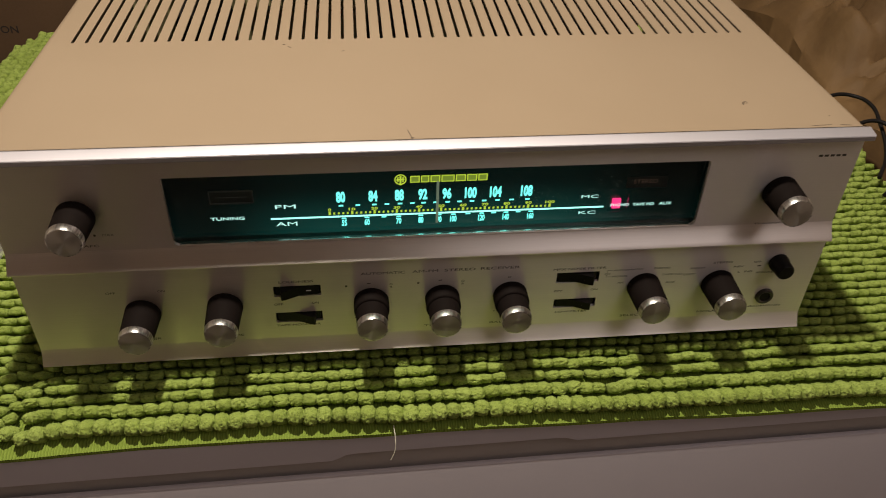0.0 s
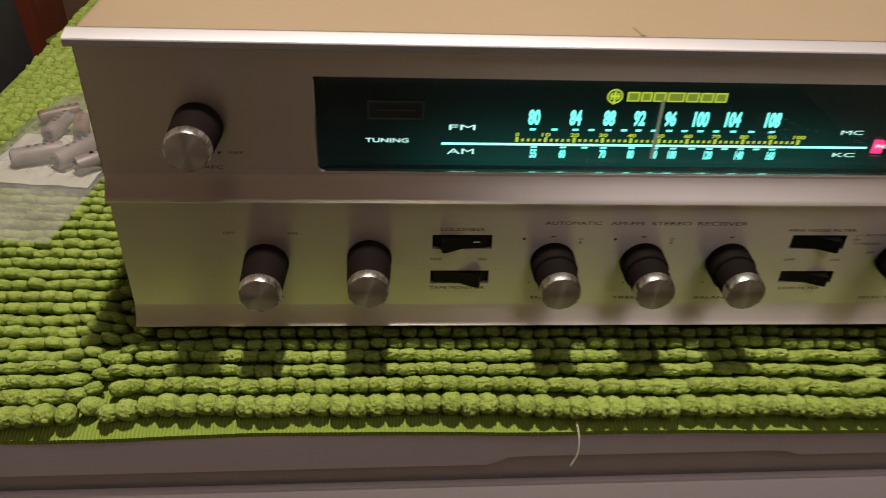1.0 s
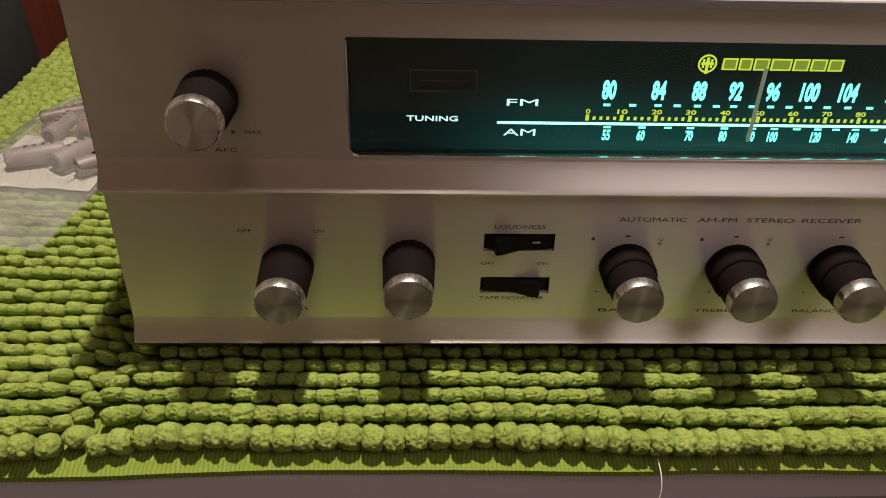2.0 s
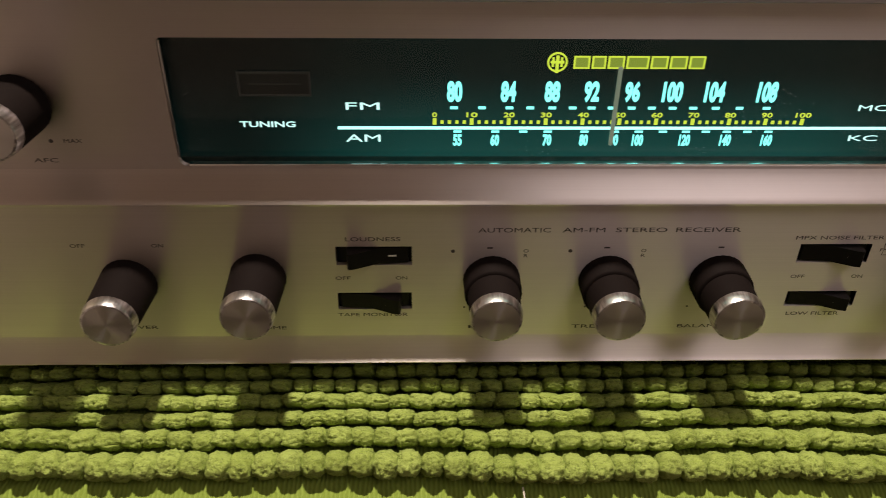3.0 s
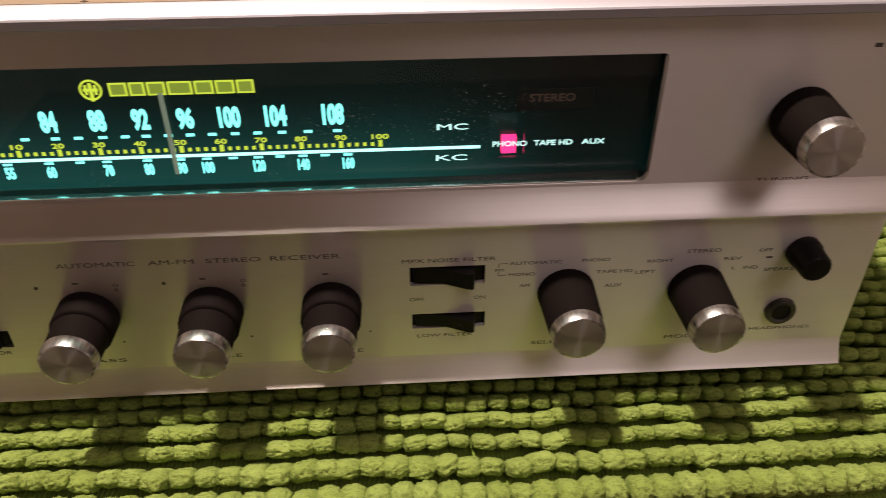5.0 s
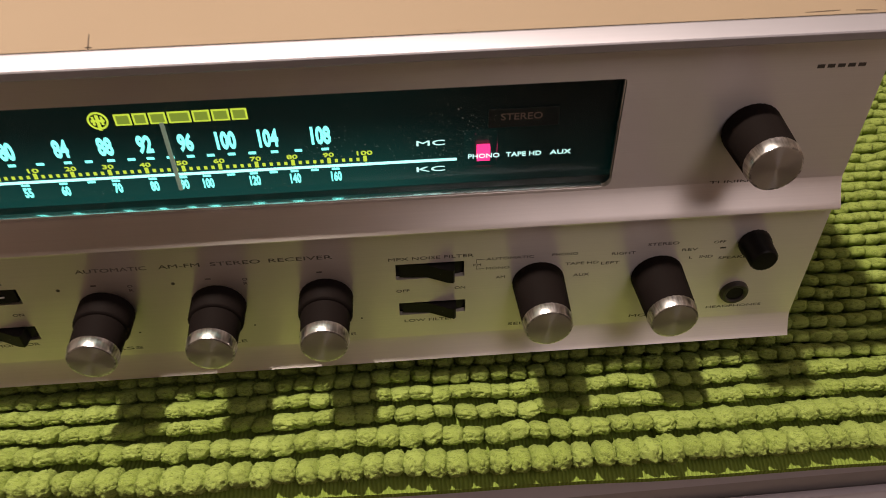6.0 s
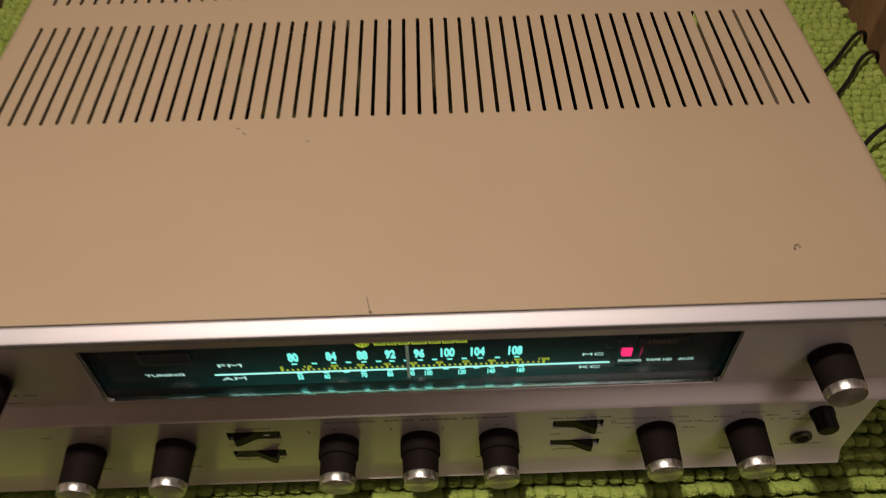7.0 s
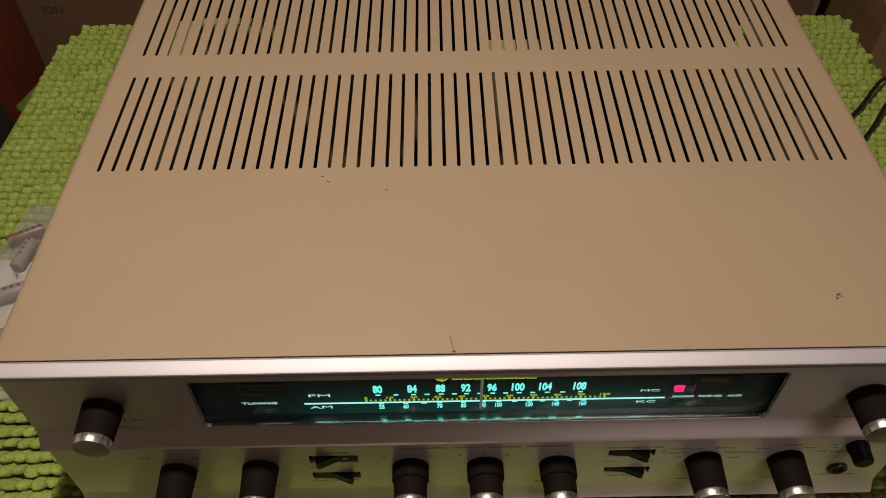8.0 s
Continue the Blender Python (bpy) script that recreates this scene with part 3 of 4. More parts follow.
    add_box(bm, -0.0199, -0.0192, y - 0.0002, y, 0.1196, 0.1226)
    part("emblem", bm, YELLOW, plate, "round yellow-green emblem")
    widths = (0.0057, 0.0050, 0.0058, 0.0076, 0.0060, 0.0060, 0.0056)
    x = -0.0161
    for w in widths:
        bm = bmesh.new()
        a, b = x + 0.0003, x + w - 0.0003
        add_box(bm, a, b, y - 0.0002, y, 0.1226, 0.1231)
        add_box(bm, a, b, y - 0.0002, y, 0.1190, 0.1195)
        add_box(bm, a, a + 0.0006, y - 0.0002, y, 0.1195, 0.1226)
        add_box(bm, b - 0.0006, b, y - 0.0002, y, 0.1195, 0.1226)
        block = part("mark_block", bm, YELLOW, plate)
        part("mark_fill", box(a + 0.0006, b - 0.0006, y - 0.00015, y, 0.1195, 0.1226), DIMYELLOW, block)
        x += w + 0.00003
    # pointer and the red lamp behind the source words
    bm = box(-0.0007, 0.0007, -0.0003, 0.0003, -0.0150, 0.0118, 0.0002)
    ptr = part("dial_pointer", bm, POINTER, receiver, "pale thin tuning pointer")
    ptr.matrix_basis = pose(-0.0012, 0.0072, 0.1084)
    part("source_lamp", box(LAMP[0] - 0.0023, LAMP[0] + 0.0023, LAMP[1], LAMP[1] + 0.002, LAMP[2] - 0.0029, LAMP[2] + 0.0029), RED, plate, "glowing red source lamp")
    # Added backing that carries the dial's glow across the lamp opening.
    part("lamp_backing", box(0.0850, 0.1150, LAMP[1] + 0.0021, LAMP[1] + 0.004, 0.0820, 0.1180), DIAL, plate)
    window = part("lamp_window", box(0.0946, 0.1057, y + 0.0002, y + 0.0008, 0.0946, 0.1101), GLASS, plate)
    window.visible_shadow = False


def knob(x, z, r, length, dual=False):
    """A dark plastic knob with a bright, spun aluminium cap."""
    length += 0.0014 if z > 0.08 else 0.0
    cap = length - 0.0042
    if dual:
        prof = [(0, 0.0), (r + 0.0014, 0.0), (r + 0.0013, -0.0086), (r + 0.0008, -0.0092), (r - 0.0002, -0.0093), (r - 0.0002, -0.0098), (r + 0.0004, -0.0100), (r, -cap), (0, -cap)]
    else:
        prof = [(0, 0.0), (r + 0.0011, 0.0), (r + 0.0009, -0.004), (r + 0.0002, -cap), (0, -cap)]
    body = part("knob", lathe(prof, steps=56, flute=0.00012), KNOB, receiver, "dark brown fluted plastic knob with a metal cap", 50)
    body.matrix_basis = pose(x, 0.0018 if z > 0.08 else 0.0004, z)
    rim = lathe([(0, -cap + 0.0002), (r + 0.0001, -cap + 0.0002), (r + 0.0003, -cap - 0.0004), (r - 0.0002, -length + 0.0005), (r - 0.0004, -length + 0.0001), (r - 0.0010, -length)], steps=56)
    part("cap_rim", rim, BRIGHT, body, "bright bevelled aluminium rim", 30)
    face = lathe([(r - 0.0010, -length), (r * 0.5, -length - 0.0001), (r * 0.04, -length - 0.00015), (0, -length - 0.00015)], steps=56)
    part("cap_face", face, SPUN, body, "spun aluminium cap face", 60)
    return body


def rocker(hole, right):
    """A black rocker lever in its opening: flush at one end, standing out towards the other."""
    x0, x1, z0, z1 = hole
    well = part("switch", box(x0 + 0.0001, x1 - 0.0001, 0.0030, 0.0046, z0 + 0.0001, z1 - 0.0001), BLACK, receiver, "black rocker switch")
    w = x1 - x0
    tip = 0.80 * w
    prof = [(0.05 * w, 0.0030), (0.05 * w, 0.0012), (0.44 * w, 0.0004), (tip - 0.0016, -0.0032), (tip + 0.0006, -0.0037), (tip + 0.0012, -0.0030), (tip + 0.0016, 0.0014), (0.95 * w, 0.0018), (0.95 * w, 0.0030)]
    bm = bmesh.new()
    m = 0.0007
    lo = [bm.verts.new((x0 + p if right else x1 - p, q, z0 + m)) for p, q in prof]
    hi = [bm.verts.new((x0 + p if right else x1 - p, q, z1 - m)) for p, q in prof]
    for k in range(len(prof)):
        j = (k + 1) % len(prof)
        bm.faces.new((lo[k], lo[j], hi[j], hi[k]))
    bm.faces.new(lo)
    bm.faces.new(hi)
    bmesh.ops.bevel(bm, geom=[e for e in bm.edges if e.calc_face_angle(0) > 0.7], offset=0.0003, segments=2, affect="EDGES")
    part("lever", bm, BLACK, well, smooth=40)
    xm = x0 + 0.70 * w if right else x1 - 0.70 * w
    xa = xm if right else x1 - 0.26 * w
    part("lever_mark", box(xa - 0.0014, xa + 0.0014, -0.0021 if right else 0.0004, -0.0014 if right else 0.0012, (z0 + z1) / 2 - 0.0002, (z0 + z1) / 2 + 0.0002), CARDWHITE, well, "small white mark")


def front_print(lo, up):
    y = 0.0006
    words = [("AUTOMATIC", -0.0440, -0.0192, 0.0638, 0.0656), ("AM-FM", -0.0151, -0.0005, 0.0638, 0.0656), ("STEREO", 0.0032, 0.0209, 0.0638, 0.0656), ("RECEIVER", 0.0239, 0.0465, 0.0638, 0.0656), ("LOUDNESS", -0.0895, -0.0706, 0.0604, 0.0620), ("TAPE MONITOR", -0.0937, -0.0684, 0.0280, 0.0295), ("OFF", -0.0937, -0.0885, 0.0443, 0.0457), ("ON", -0.0725, -0.0685, 0.0443, 0.0457),
        ("MPX NOISE FILTER", 0.0664, 0.0975, 0.0606, 0.0621), ("LOW FILTER", 0.0709, 0.0905, 0.0276, 0.0291), ("OFF", 0.0685, 0.0735, 0.0443, 0.0457), ("ON", 0.0905, 0.0945, 0.0443, 0.0457), ("SELECTOR", 0.1117, 0.1330, 0.0220, 0.0235), ("MODE", 0.1605, 0.1735, 0.0220, 0.0235),
        ("STEREO", 0.1621, 0.1738, 0.0605, 0.0619), ("RIGHT", 0.1490, 0.1580, 0.0570, 0.0583), ("LEFT", 0.1455, 0.1525, 0.0525, 0.0538), ("REV", 0.1755, 0.1815, 0.0568, 0.0581), ("L   IND", 0.1790, 0.1880, 0.0527, 0.0540), ("OFF", -0.1830, -0.1780, 0.0581, 0.0595), ("ON", -0.1555, -0.1515, 0.0581, 0.0595),
        ("POWER", -0.1745, -0.1595, 0.0226, 0.0241), ("VOLUME", -0.1290, -0.1130, 0.0221, 0.0236), ("BASS", -0.0463, -0.0310, 0.0222, 0.0237), ("TREBLE", -0.0080, 0.0090, 0.0221, 0.0236), ("BALANCE", 0.0315, 0.0515, 0.0220, 0.0235), ("AUTOMATIC", 0.1022, 0.1199, 0.0582, 0.0595), ("FM", 0.0975, 0.1003, 0.0556, 0.0568),
        ("MONO", 0.1022, 0.1110, 0.0535, 0.0548), ("AM", 0.1060, 0.1095, 0.0486, 0.0499), ("PHONO", 0.1266, 0.1362, 0.0584, 0.0597), ("TAPE HD", 0.1319, 0.1445, 0.0533, 0.0546), ("AUX", 0.1355, 0.1415, 0.0472, 0.0486), ("OFF", 0.1870, 0.1915, 0.0598, 0.0611), ("ON", 0.2040, 0.2078, 0.0598, 0.0611), ("SPEAKER", 0.1905, 0.2035, 0.0515, 0.0528), ("HEADPHONES", 0.1915, 0.2139, 0.0243, 0.0256)]
    for text, a, b, c, d in words:
        lettering(text, a, b, c, d, y, INK, lo, thick=0.00006)
    for text, a, b, c, d in (("TUNING", 0.1798, 0.1970, 0.0866, 0.0881), ("AFC", -0.1872, -0.1794, 0.0897, 0.0912), ("MAX", -0.1761, -0.1704, 0.0965, 0.0979)):
        lettering(text, a, b, c, d, 0.0022, INK, up, thick=0.00006)
    for k in range(5):
        a = 0.2045 + 0.0033 * k
        part("model_bar", box(a, a + 0.0024, 0.00214, 0.0023, 0.1309, 0.1322), INK, up)

    def dot(x, z, r, base, yy):
        bm = lathe([(0, yy - 0.00006), (r, yy - 0.00006), (r, yy + 0.0001)], (x, 0, z), 14)
        part("printed_dot", bm, INK, base)

    for x in (-0.0525, -0.0117):
        dot(x, 0.0562, 0.0007, lo, y)
    for x, z in ((-0.0480, 0.0319), (-0.0040, 0.0319), (0.0335, 0.0319), (-0.0300, 0.0315), (0.0135, 0.0315), (0.0545, 0.0315)):
        dot(x, z, 0.0004, lo, y)
    dot(-0.1801, 0.0972, 0.0007, up, 0.0022)
    for x in (-0.0397, 0.0010, 0.0410):
        part("printed_tick", box(x - 0.0010, x + 0.0010, y - 0.00006, y + 0.0001, 0.0572, 0.0578), INK, lo)
    for x in (-0.0271, 0.0140):
        lettering("O", x - 0.0009, x + 0.0009, 0.0556, 0.0569, y, INK, lo, thick=0.00006)
        lettering("R", x - 0.0007, x + 0.0007, 0.0536, 0.0549, y, INK, lo, thick=0.00006)
    bm = bmesh.new()
    add_box(bm, 0.0985, 0.1015, y - 0.00006, y + 0.0001, 0.0588, 0.0590)
    add_box(bm, 0.0985, 0.1015, y - 0.00006, y + 0.0001, 0.0540, 0.0542)
    add_box(bm, 0.0985, 0.0987, y - 0.00006, y + 0.0001, 0.0570, 0.0588)
    add_box(bm, 0.0985, 0.0987, y - 0.00006, y + 0.0001, 0.0542, 0.0555)
    part("bracket_print", bm, INK, lo)
    part("printed_tick", box(0.1900, 0.1922, y - 0.00006, y + 0.0001, 0.0570, 0.0577), INK, lo)


top_cover()
chip(0.1716, 0.0350, 0.0030, 0.0011, 15)
chip(0.1703, 0.0330, 0.0012, 0.0016, -20)
chip(0.1728, 0.0338, 0.0010, 0.0010, 40)
chip(-0.0850, 0.1235, 0.0018, 0.0007, 10)
chip(-0.0815, 0.1195, 0.0030, 0.0005, -35)
chip(-0.0490, 0.1125, 0.0016, 0.0007, 5)
chip(-0.0158, 0.0095, 0.0004, 0.0130, 12)
chip(-0.0150, 0.0060, 0.0022, 0.0010, 0)
chip(0.2035, 0.0072, 0.0110, 0.0005, 2)
chip(0.2165, 0.0068, 0.0060, 0.0005, -6)
chip(0.2125, 0.0170, 0.0008, 0.0006, 0)
lip_trim()
upper, lower = panels()
dial(upper)
for kx in (-0.1867, 0.1888):
    knob(kx, 0.1095, 0.0088, 0.0205)
for kx, kz in ((-0.1660, 0.0434), (-0.1207, 0.0456), (0.1222, 0.0460), (0.1678, 0.0456)):
    knob(kx, kz, 0.0088, 0.0241)
for kx in (-0.0386, 0.0024, 0.0422):
    knob(kx, 0.0442, 0.0087, 0.0240, True)
for hole_at, to_right in zip(HOLES, (False, True, True, True)):
    rocker(hole_at, to_right)
front_print(lower, upper)
# speaker switch knob and headphone socket
spk = part("speaker_knob", lathe([(0, 0.0), (0.0060, 0.0), (0.0059, -0.0030), (0.0054, -0.0035), (0.0052, -0.0100), (0.0045, -0.0108), (0, -0.0110)], steps=40, flute=0.0002), BLACK, receiver, "small black speaker switch knob", 45)
spk.matrix_basis = pose(0.2022, 0.0004, 0.0597)
jack = part("headphone_socket", lathe([(0.0034, 0.006), (0.0034, -0.0012), (0.0040, -0.0017), (0.0050, -0.0016), (0.0055, -0.0008), (0.0056, 0.0010)], steps=36), SOCKET, receiver, "round headphone socket with a dark metal ring", 40)
jack.matrix_basis = pose(0.2008, 0.0002, 0.0334)
# A black disc closes the ring, standing for the dark of its hole.
socket_disc = part("socket_black_disc", lathe([(0, -0.0008), (0.0034, -0.0008)], steps=36), CABLE, jack)

# inside, seen through the slots; chassis, base and rear plate coloured near-black as shade
part("chassis", box(-0.220, 0.220, 0.030, 0.345, 0.040, 0.043), CORE, receiver, "metal chassis coloured near-black as inner shade")
part("base_plate", box(-0.222, 0.222, 0.004, 0.350, 0.008, 0.010), CORE, receiver, "base plate coloured near-black as inner shade")
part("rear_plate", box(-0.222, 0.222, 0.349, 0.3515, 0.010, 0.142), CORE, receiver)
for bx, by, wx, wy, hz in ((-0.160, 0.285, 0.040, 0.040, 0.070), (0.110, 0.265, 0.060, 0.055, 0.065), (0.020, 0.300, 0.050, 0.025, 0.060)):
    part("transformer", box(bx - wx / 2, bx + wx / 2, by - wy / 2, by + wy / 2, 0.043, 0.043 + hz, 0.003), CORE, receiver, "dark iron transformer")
for bx, by, wx, wy, hz in ((-0.203, 0.290, 0.020, 0.046, 0.084), (-0.164, 0.312, 0.058, 0.008, 0.084), (-0.110, 0.293, 0.046, 0.050, 0.084), (-0.059, 0.280, 0.054, 0.020, 0.082),
        (0.036, 0.277, 0.040, 0.018, 0.082), (0.109, 0.320, 0.028, 0.030, 0.080), (-0.073, 0.2425, 0.066, 0.008, 0.082), (0.044, 0.2445, 0.036, 0.005, 0.082), (-0.203, 0.186, 0.003, 0.060, 0.078)):
    part("screening_plate", box(bx - wx / 2, bx + wx / 2, by - wy / 2, by + wy / 2, 0.043, 0.043 + hz), CHASSIS, receiver, "yellowed screening plate")
for tx, ty in ((-0.030, 0.165), (0.045, 0.165), (-0.100, 0.175), (0.115, 0.180)):
    valve = part("valve", lathe([(0.009, 0.0), (0.010, 0.006), (0.010, 0.045), (0.006, 0.052), (0, 0.055)], steps=20), TUBE, receiver, "glass radio valve", 60)
    valve.matrix_basis = pose(tx, ty, 0.043, 90)
    part("heater", lathe([(0, 0.035), (0.0012, 0.035), (0.0012, 0.042), (0, 0.042)], steps=8), HEATER, valve, "glowing orange heater")
for fx in (-0.19, 0.19):
    for fy in (0.030, 0.32):
        part("foot", lathe([(0, 0.0), (0.011, 0.0), (0.012, -0.012), (0, -0.012)], steps=24), CABLE, receiver, "black rubber foot").matrix_basis = pose(fx, fy, -0.004, -90)


# ---- the mat ----
mat_thing = thing("bath_mat", "lime-green chenille bath mat spread over the freezer lid", "bath mat", (0, 0, -0.016))
MX0, MX1, MY1 = -0.404, 0.402, 0.520


def lid_edge(x):
    return -0.0440 + 0.0122 * x


def mat_front(x):
    k = min(1.0, max(0.0, (-0.155 - x) / 0.085))
    y = -0.0478 - 0.0085 * min(x, 0.0) - 0.017 * max(0.0, min(x, 0.10)) - 0.0075 * max(0.0, x - 0.10) - 0.0040 * k * k * (3 - 2 * k)
    return y + 0.0005 * math.sin(21 * x) + 0.0003 * math.sin(57 * x + 1)


def mat_base():
    bm = bmesh.new()
    nx, ny = 150, 60
    grid = []
    for j in range(ny + 1):
        row = []
        for i in range(nx + 1):
            u, v = i / nx, (j / ny) ** 2
            y = mat_front(MX0 + (MX1 - MX0) * u) * (1 - v) + MY1 * v
            bulge = 0.004 * math.sin(9 * y) - 0.030 * max(0.0, (y - 0.44) / 0.08) ** 2
            x = (MX0 - bulge) * (1 - u) + (MX1 - 0.004 * math.sin(11 * y)) * u
            over = min(0.003, max(0.0, lid_edge(x) + 0.005 - y))
            lift = -(0.005 - math.sqrt(0.005 ** 2 - over ** 2))
            edge = min(1.0, (y - mat_front(x)) / 0.004)
            row.append(bm.verts.new((x, y, 0.0025 + 0.0012 * edge + lift + 0.0004 * noise.noise((x * 40, y * 40, 0)))))
        grid.append(row)
    for j in range(ny):
        for i in range(nx):
            bm.faces.new((grid[j][i], grid[j][i + 1], grid[j + 1][i + 1], grid[j + 1][i]))
    rim = [e for e in bm.edges if e.is_boundary]
    made = bmesh.ops.extrude_edge_only(bm, edges=rim)
    for g in made["geom"]:
        if isinstance(g, bmesh.types.BMVert):
            g.co.z -= 0.0024
    part("backing", bm, FABRIC, mat_thing, "flat ribbed green border", 60)


def tuft_shape(seed, sx, sy, sz, sub=3):
    """A plump, wrinkled chenille tuft, as points and faces."""
    bm = bmesh.new()
    bmesh.ops.create_icosphere(bm, subdivisions=sub, radius=1.0)
    o = Vector((seed * 3.7, seed * 1.9, seed * 5.3))
    power = 2.5 if sy > 0.0042 else 2.9
    for v in bm.verts:
        c = v.co.copy()
        boxy = c / (abs(c.x) ** power + abs(c.y) ** power + abs(c.z) ** power) ** (1 / power)
        d = 1.0 + 0.08 * noise.noise(c * 1.6 + o) + 0.10 * noise.noise(c * 3.9 + o)
        if sub > 2:
            d += 0.10 * noise.noise(Vector((c.x * 6.0, c.y * 7.5, c.z * 9.0)) + o)
        if sub > 3:
            d += 0.10 * noise.noise(Vector((c.x * 11.0, c.y * 13.0, c.z * 16.0)) + o) + 0.05 * noise.noise(c * 26.0 + o)
        v.co = Vector((boxy.x * sx, boxy.y * sy, boxy.z * sz)) * d
    pts = np.array([v.co[:] for v in bm.verts])
    faces = np.array([[v.index for v in f.verts] for f in bm.faces])
    bm.free()
    return pts, faces


def tufts():
    big = [tuft_shape(k, 0.0045, 0.0044, 0.0078, 4) for k in range(10)]
    near = [tuft_shape(60 + k, 0.0046, 0.0032, 0.0080, 4) for k in range(10)]
    slim = [tuft_shape(75 + k, 0.0046, 0.0026, 0.0078, 4) for k in range(12)]
    inner = [tuft_shape(90 + k, 0.0041, 0.0025, 0.0074, 4) for k in range(8)]
    mid = [tuft_shape(20 + k, 0.0045, 0.0027, 0.0079) for k in range(12)]
    far = [tuft_shape(40 + k, 0.0046, 0.0040, 0.0080, 3) for k in range(8)]
    meshes = {}
    rows = [-0.0398, -0.0272, -0.0168, -0.0074, 0.0010]
    while rows[-1] < MY1 - 0.014:
        rows.append(rows[-1] + 0.0083)
    rng = random.Random(5)
    pts, faces, base, singles = [], [], 0, 0
    for j, y0 in enumerate(rows):
        x = MX0 + 0.006 + rng.random() * 0.001
        while x < MX1 - 0.006:
            lean = (1.0, 0.8, 0.5, 0.3)[j] if j < 4 else 0.15
            y = y0 + 0.0022 * noise.noise((x * 9, y0 * 5, 3.1)) + 0.0009 * noise.noise((x * 40, y0 * 9, 7)) + (rng.random() - 0.5) * 0.0008 - 0.020 * lean * min(0.12, max(-0.16, x))
            kink = min(1.0, max(0.0, (-0.228 - x) / 0.030))
            y -= 0.0065 * kink * min(1.0, max(0.0, (0.10 - y0) / 0.08))
            step = 0.0077 + 0.0010 * rng.random()
            if x < MX0 + 0.008 + 0.030 * max(0.0, (y - 0.44) / 0.08) ** 2:
                x += step
                continue
            if abs(x) < 0.220 and 0.016 < y < 0.342:
                x += step
                continue
            mess = max(math.exp(-(((x + 0.238) / 0.014) ** 2)) * (1.0 if y < 0.03 else 0.2), min(0.14, max(0.0, (y - 0.10) * 1.2)))
            if j in (1, 2):
                mess = max(mess, 0.32 * math.exp(-(((x - 0.10) / 0.045) ** 2)), 0.22 * math.exp(-(((x + 0.03) / 0.020) ** 2)))
            z = 0.0088 + 0.0011 * noise.noise((x * 14, y * 14, 1)) + (rng.random() - 0.5) * (0.0010 + 0.003 * mess)
            yaw = (rng.random() - 0.5) * (0.2 + 2.0 * mess)
            tilt = (rng.random() - 0.5) * 0.25 + (0.80 if j == 0 else 0.78 if y < 0.20 else 0.45)
            size = 0.96 + 0.16 * rng.random() - 0.12 * mess
            under = abs(x) < 0.232 and 0.012 < y < 0.36
            if under:
                z -= 0.0025
            m = Matrix.LocRotScale((x + mess * (rng.random() - 0.5) * 0.006, y + mess * (rng.random() - 0.5) * 0.006, z), Euler((tilt, (rng.random() - 0.5) * 0.3, yaw)), (size, size, size * (0.94 + 0.12 * rng.random())))
            single = j < 4 and -0.30 < x < 0.30 and singles < 300
            kind = big if j == 0 else (near if j == 1 and abs(x) < 0.34 else slim if j < 4 and abs(x) < 0.34 else inner if j < 7 and abs(x) < 0.24 else (mid if y < 0.20 else far))
            k = rng.randrange(len(kind))
            if single:
                key = (min(j, 2), k)
                if key not in meshes:
                    me = bpy.data.meshes.new("tuft")
                    p, f = kind[k]
                    me.from_pydata(p.tolist(), [], f.tolist())
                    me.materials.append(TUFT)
                    me.shade_smooth()
                    meshes[key] = me
                ob = new("tuft", meshes[key])
                ob.parent = mat_thing
                ob.matrix_basis = m
                singles += 1
            else:
                p, f = kind[k]
                a = np.array(m)
                pts.append(p @ a[:3, :3].T + a[:3, 3])
                faces.append(f + base)
                base += len(p)
            x += step
    p, f = np.concatenate(pts), np.concatenate(faces)
    me = bpy.data.meshes.new("tuft_field")
    me.vertices.add(len(p))
    me.vertices.foreach_set("co", p.ravel())
    me.loops.add(f.size)
    me.loops.foreach_set("vertex_index", f.ravel().astype(np.int32))
    me.polygons.add(len(f))
    me.polygons.foreach_set("loop_start", np.arange(0, f.size, 3, dtype=np.int32))
    me.update(calc_edges=True)
    me.validate()
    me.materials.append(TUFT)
    me.shade_smooth()
    ob = tagged(new("tuft_field", me), kind="stuff")
    ob.parent = mat_thing


mat_base()
bm = bmesh.new()
tip = [bm.verts.new(p) for p in ((-0.3900, 0.372, 0.0060), (-0.3900, 0.452, 0.0060), (-0.4000, 0.440, 0.0030), (-0.4150, 0.402, -0.0010), (-0.4120, 0.396, -0.0010), (-0.3990, 0.384, 0.0030))]
bm.faces.new(tip)
bmesh.ops.solidify(bm, geom=bm.faces[:], thickness=0.0032)
part("folded_edge", bm, FABRIC, mat_thing, "folded-out corner of smooth green fabric")
thread = tube_curve("loose_thread", [(-0.0290, -0.0470, 0.007), (-0.0284, -0.0530, 0.003), (-0.0288, -0.0560, -0.004), (-0.0312, -0.0570, -0.011)], 0.00025, THREAD, mat_thing)


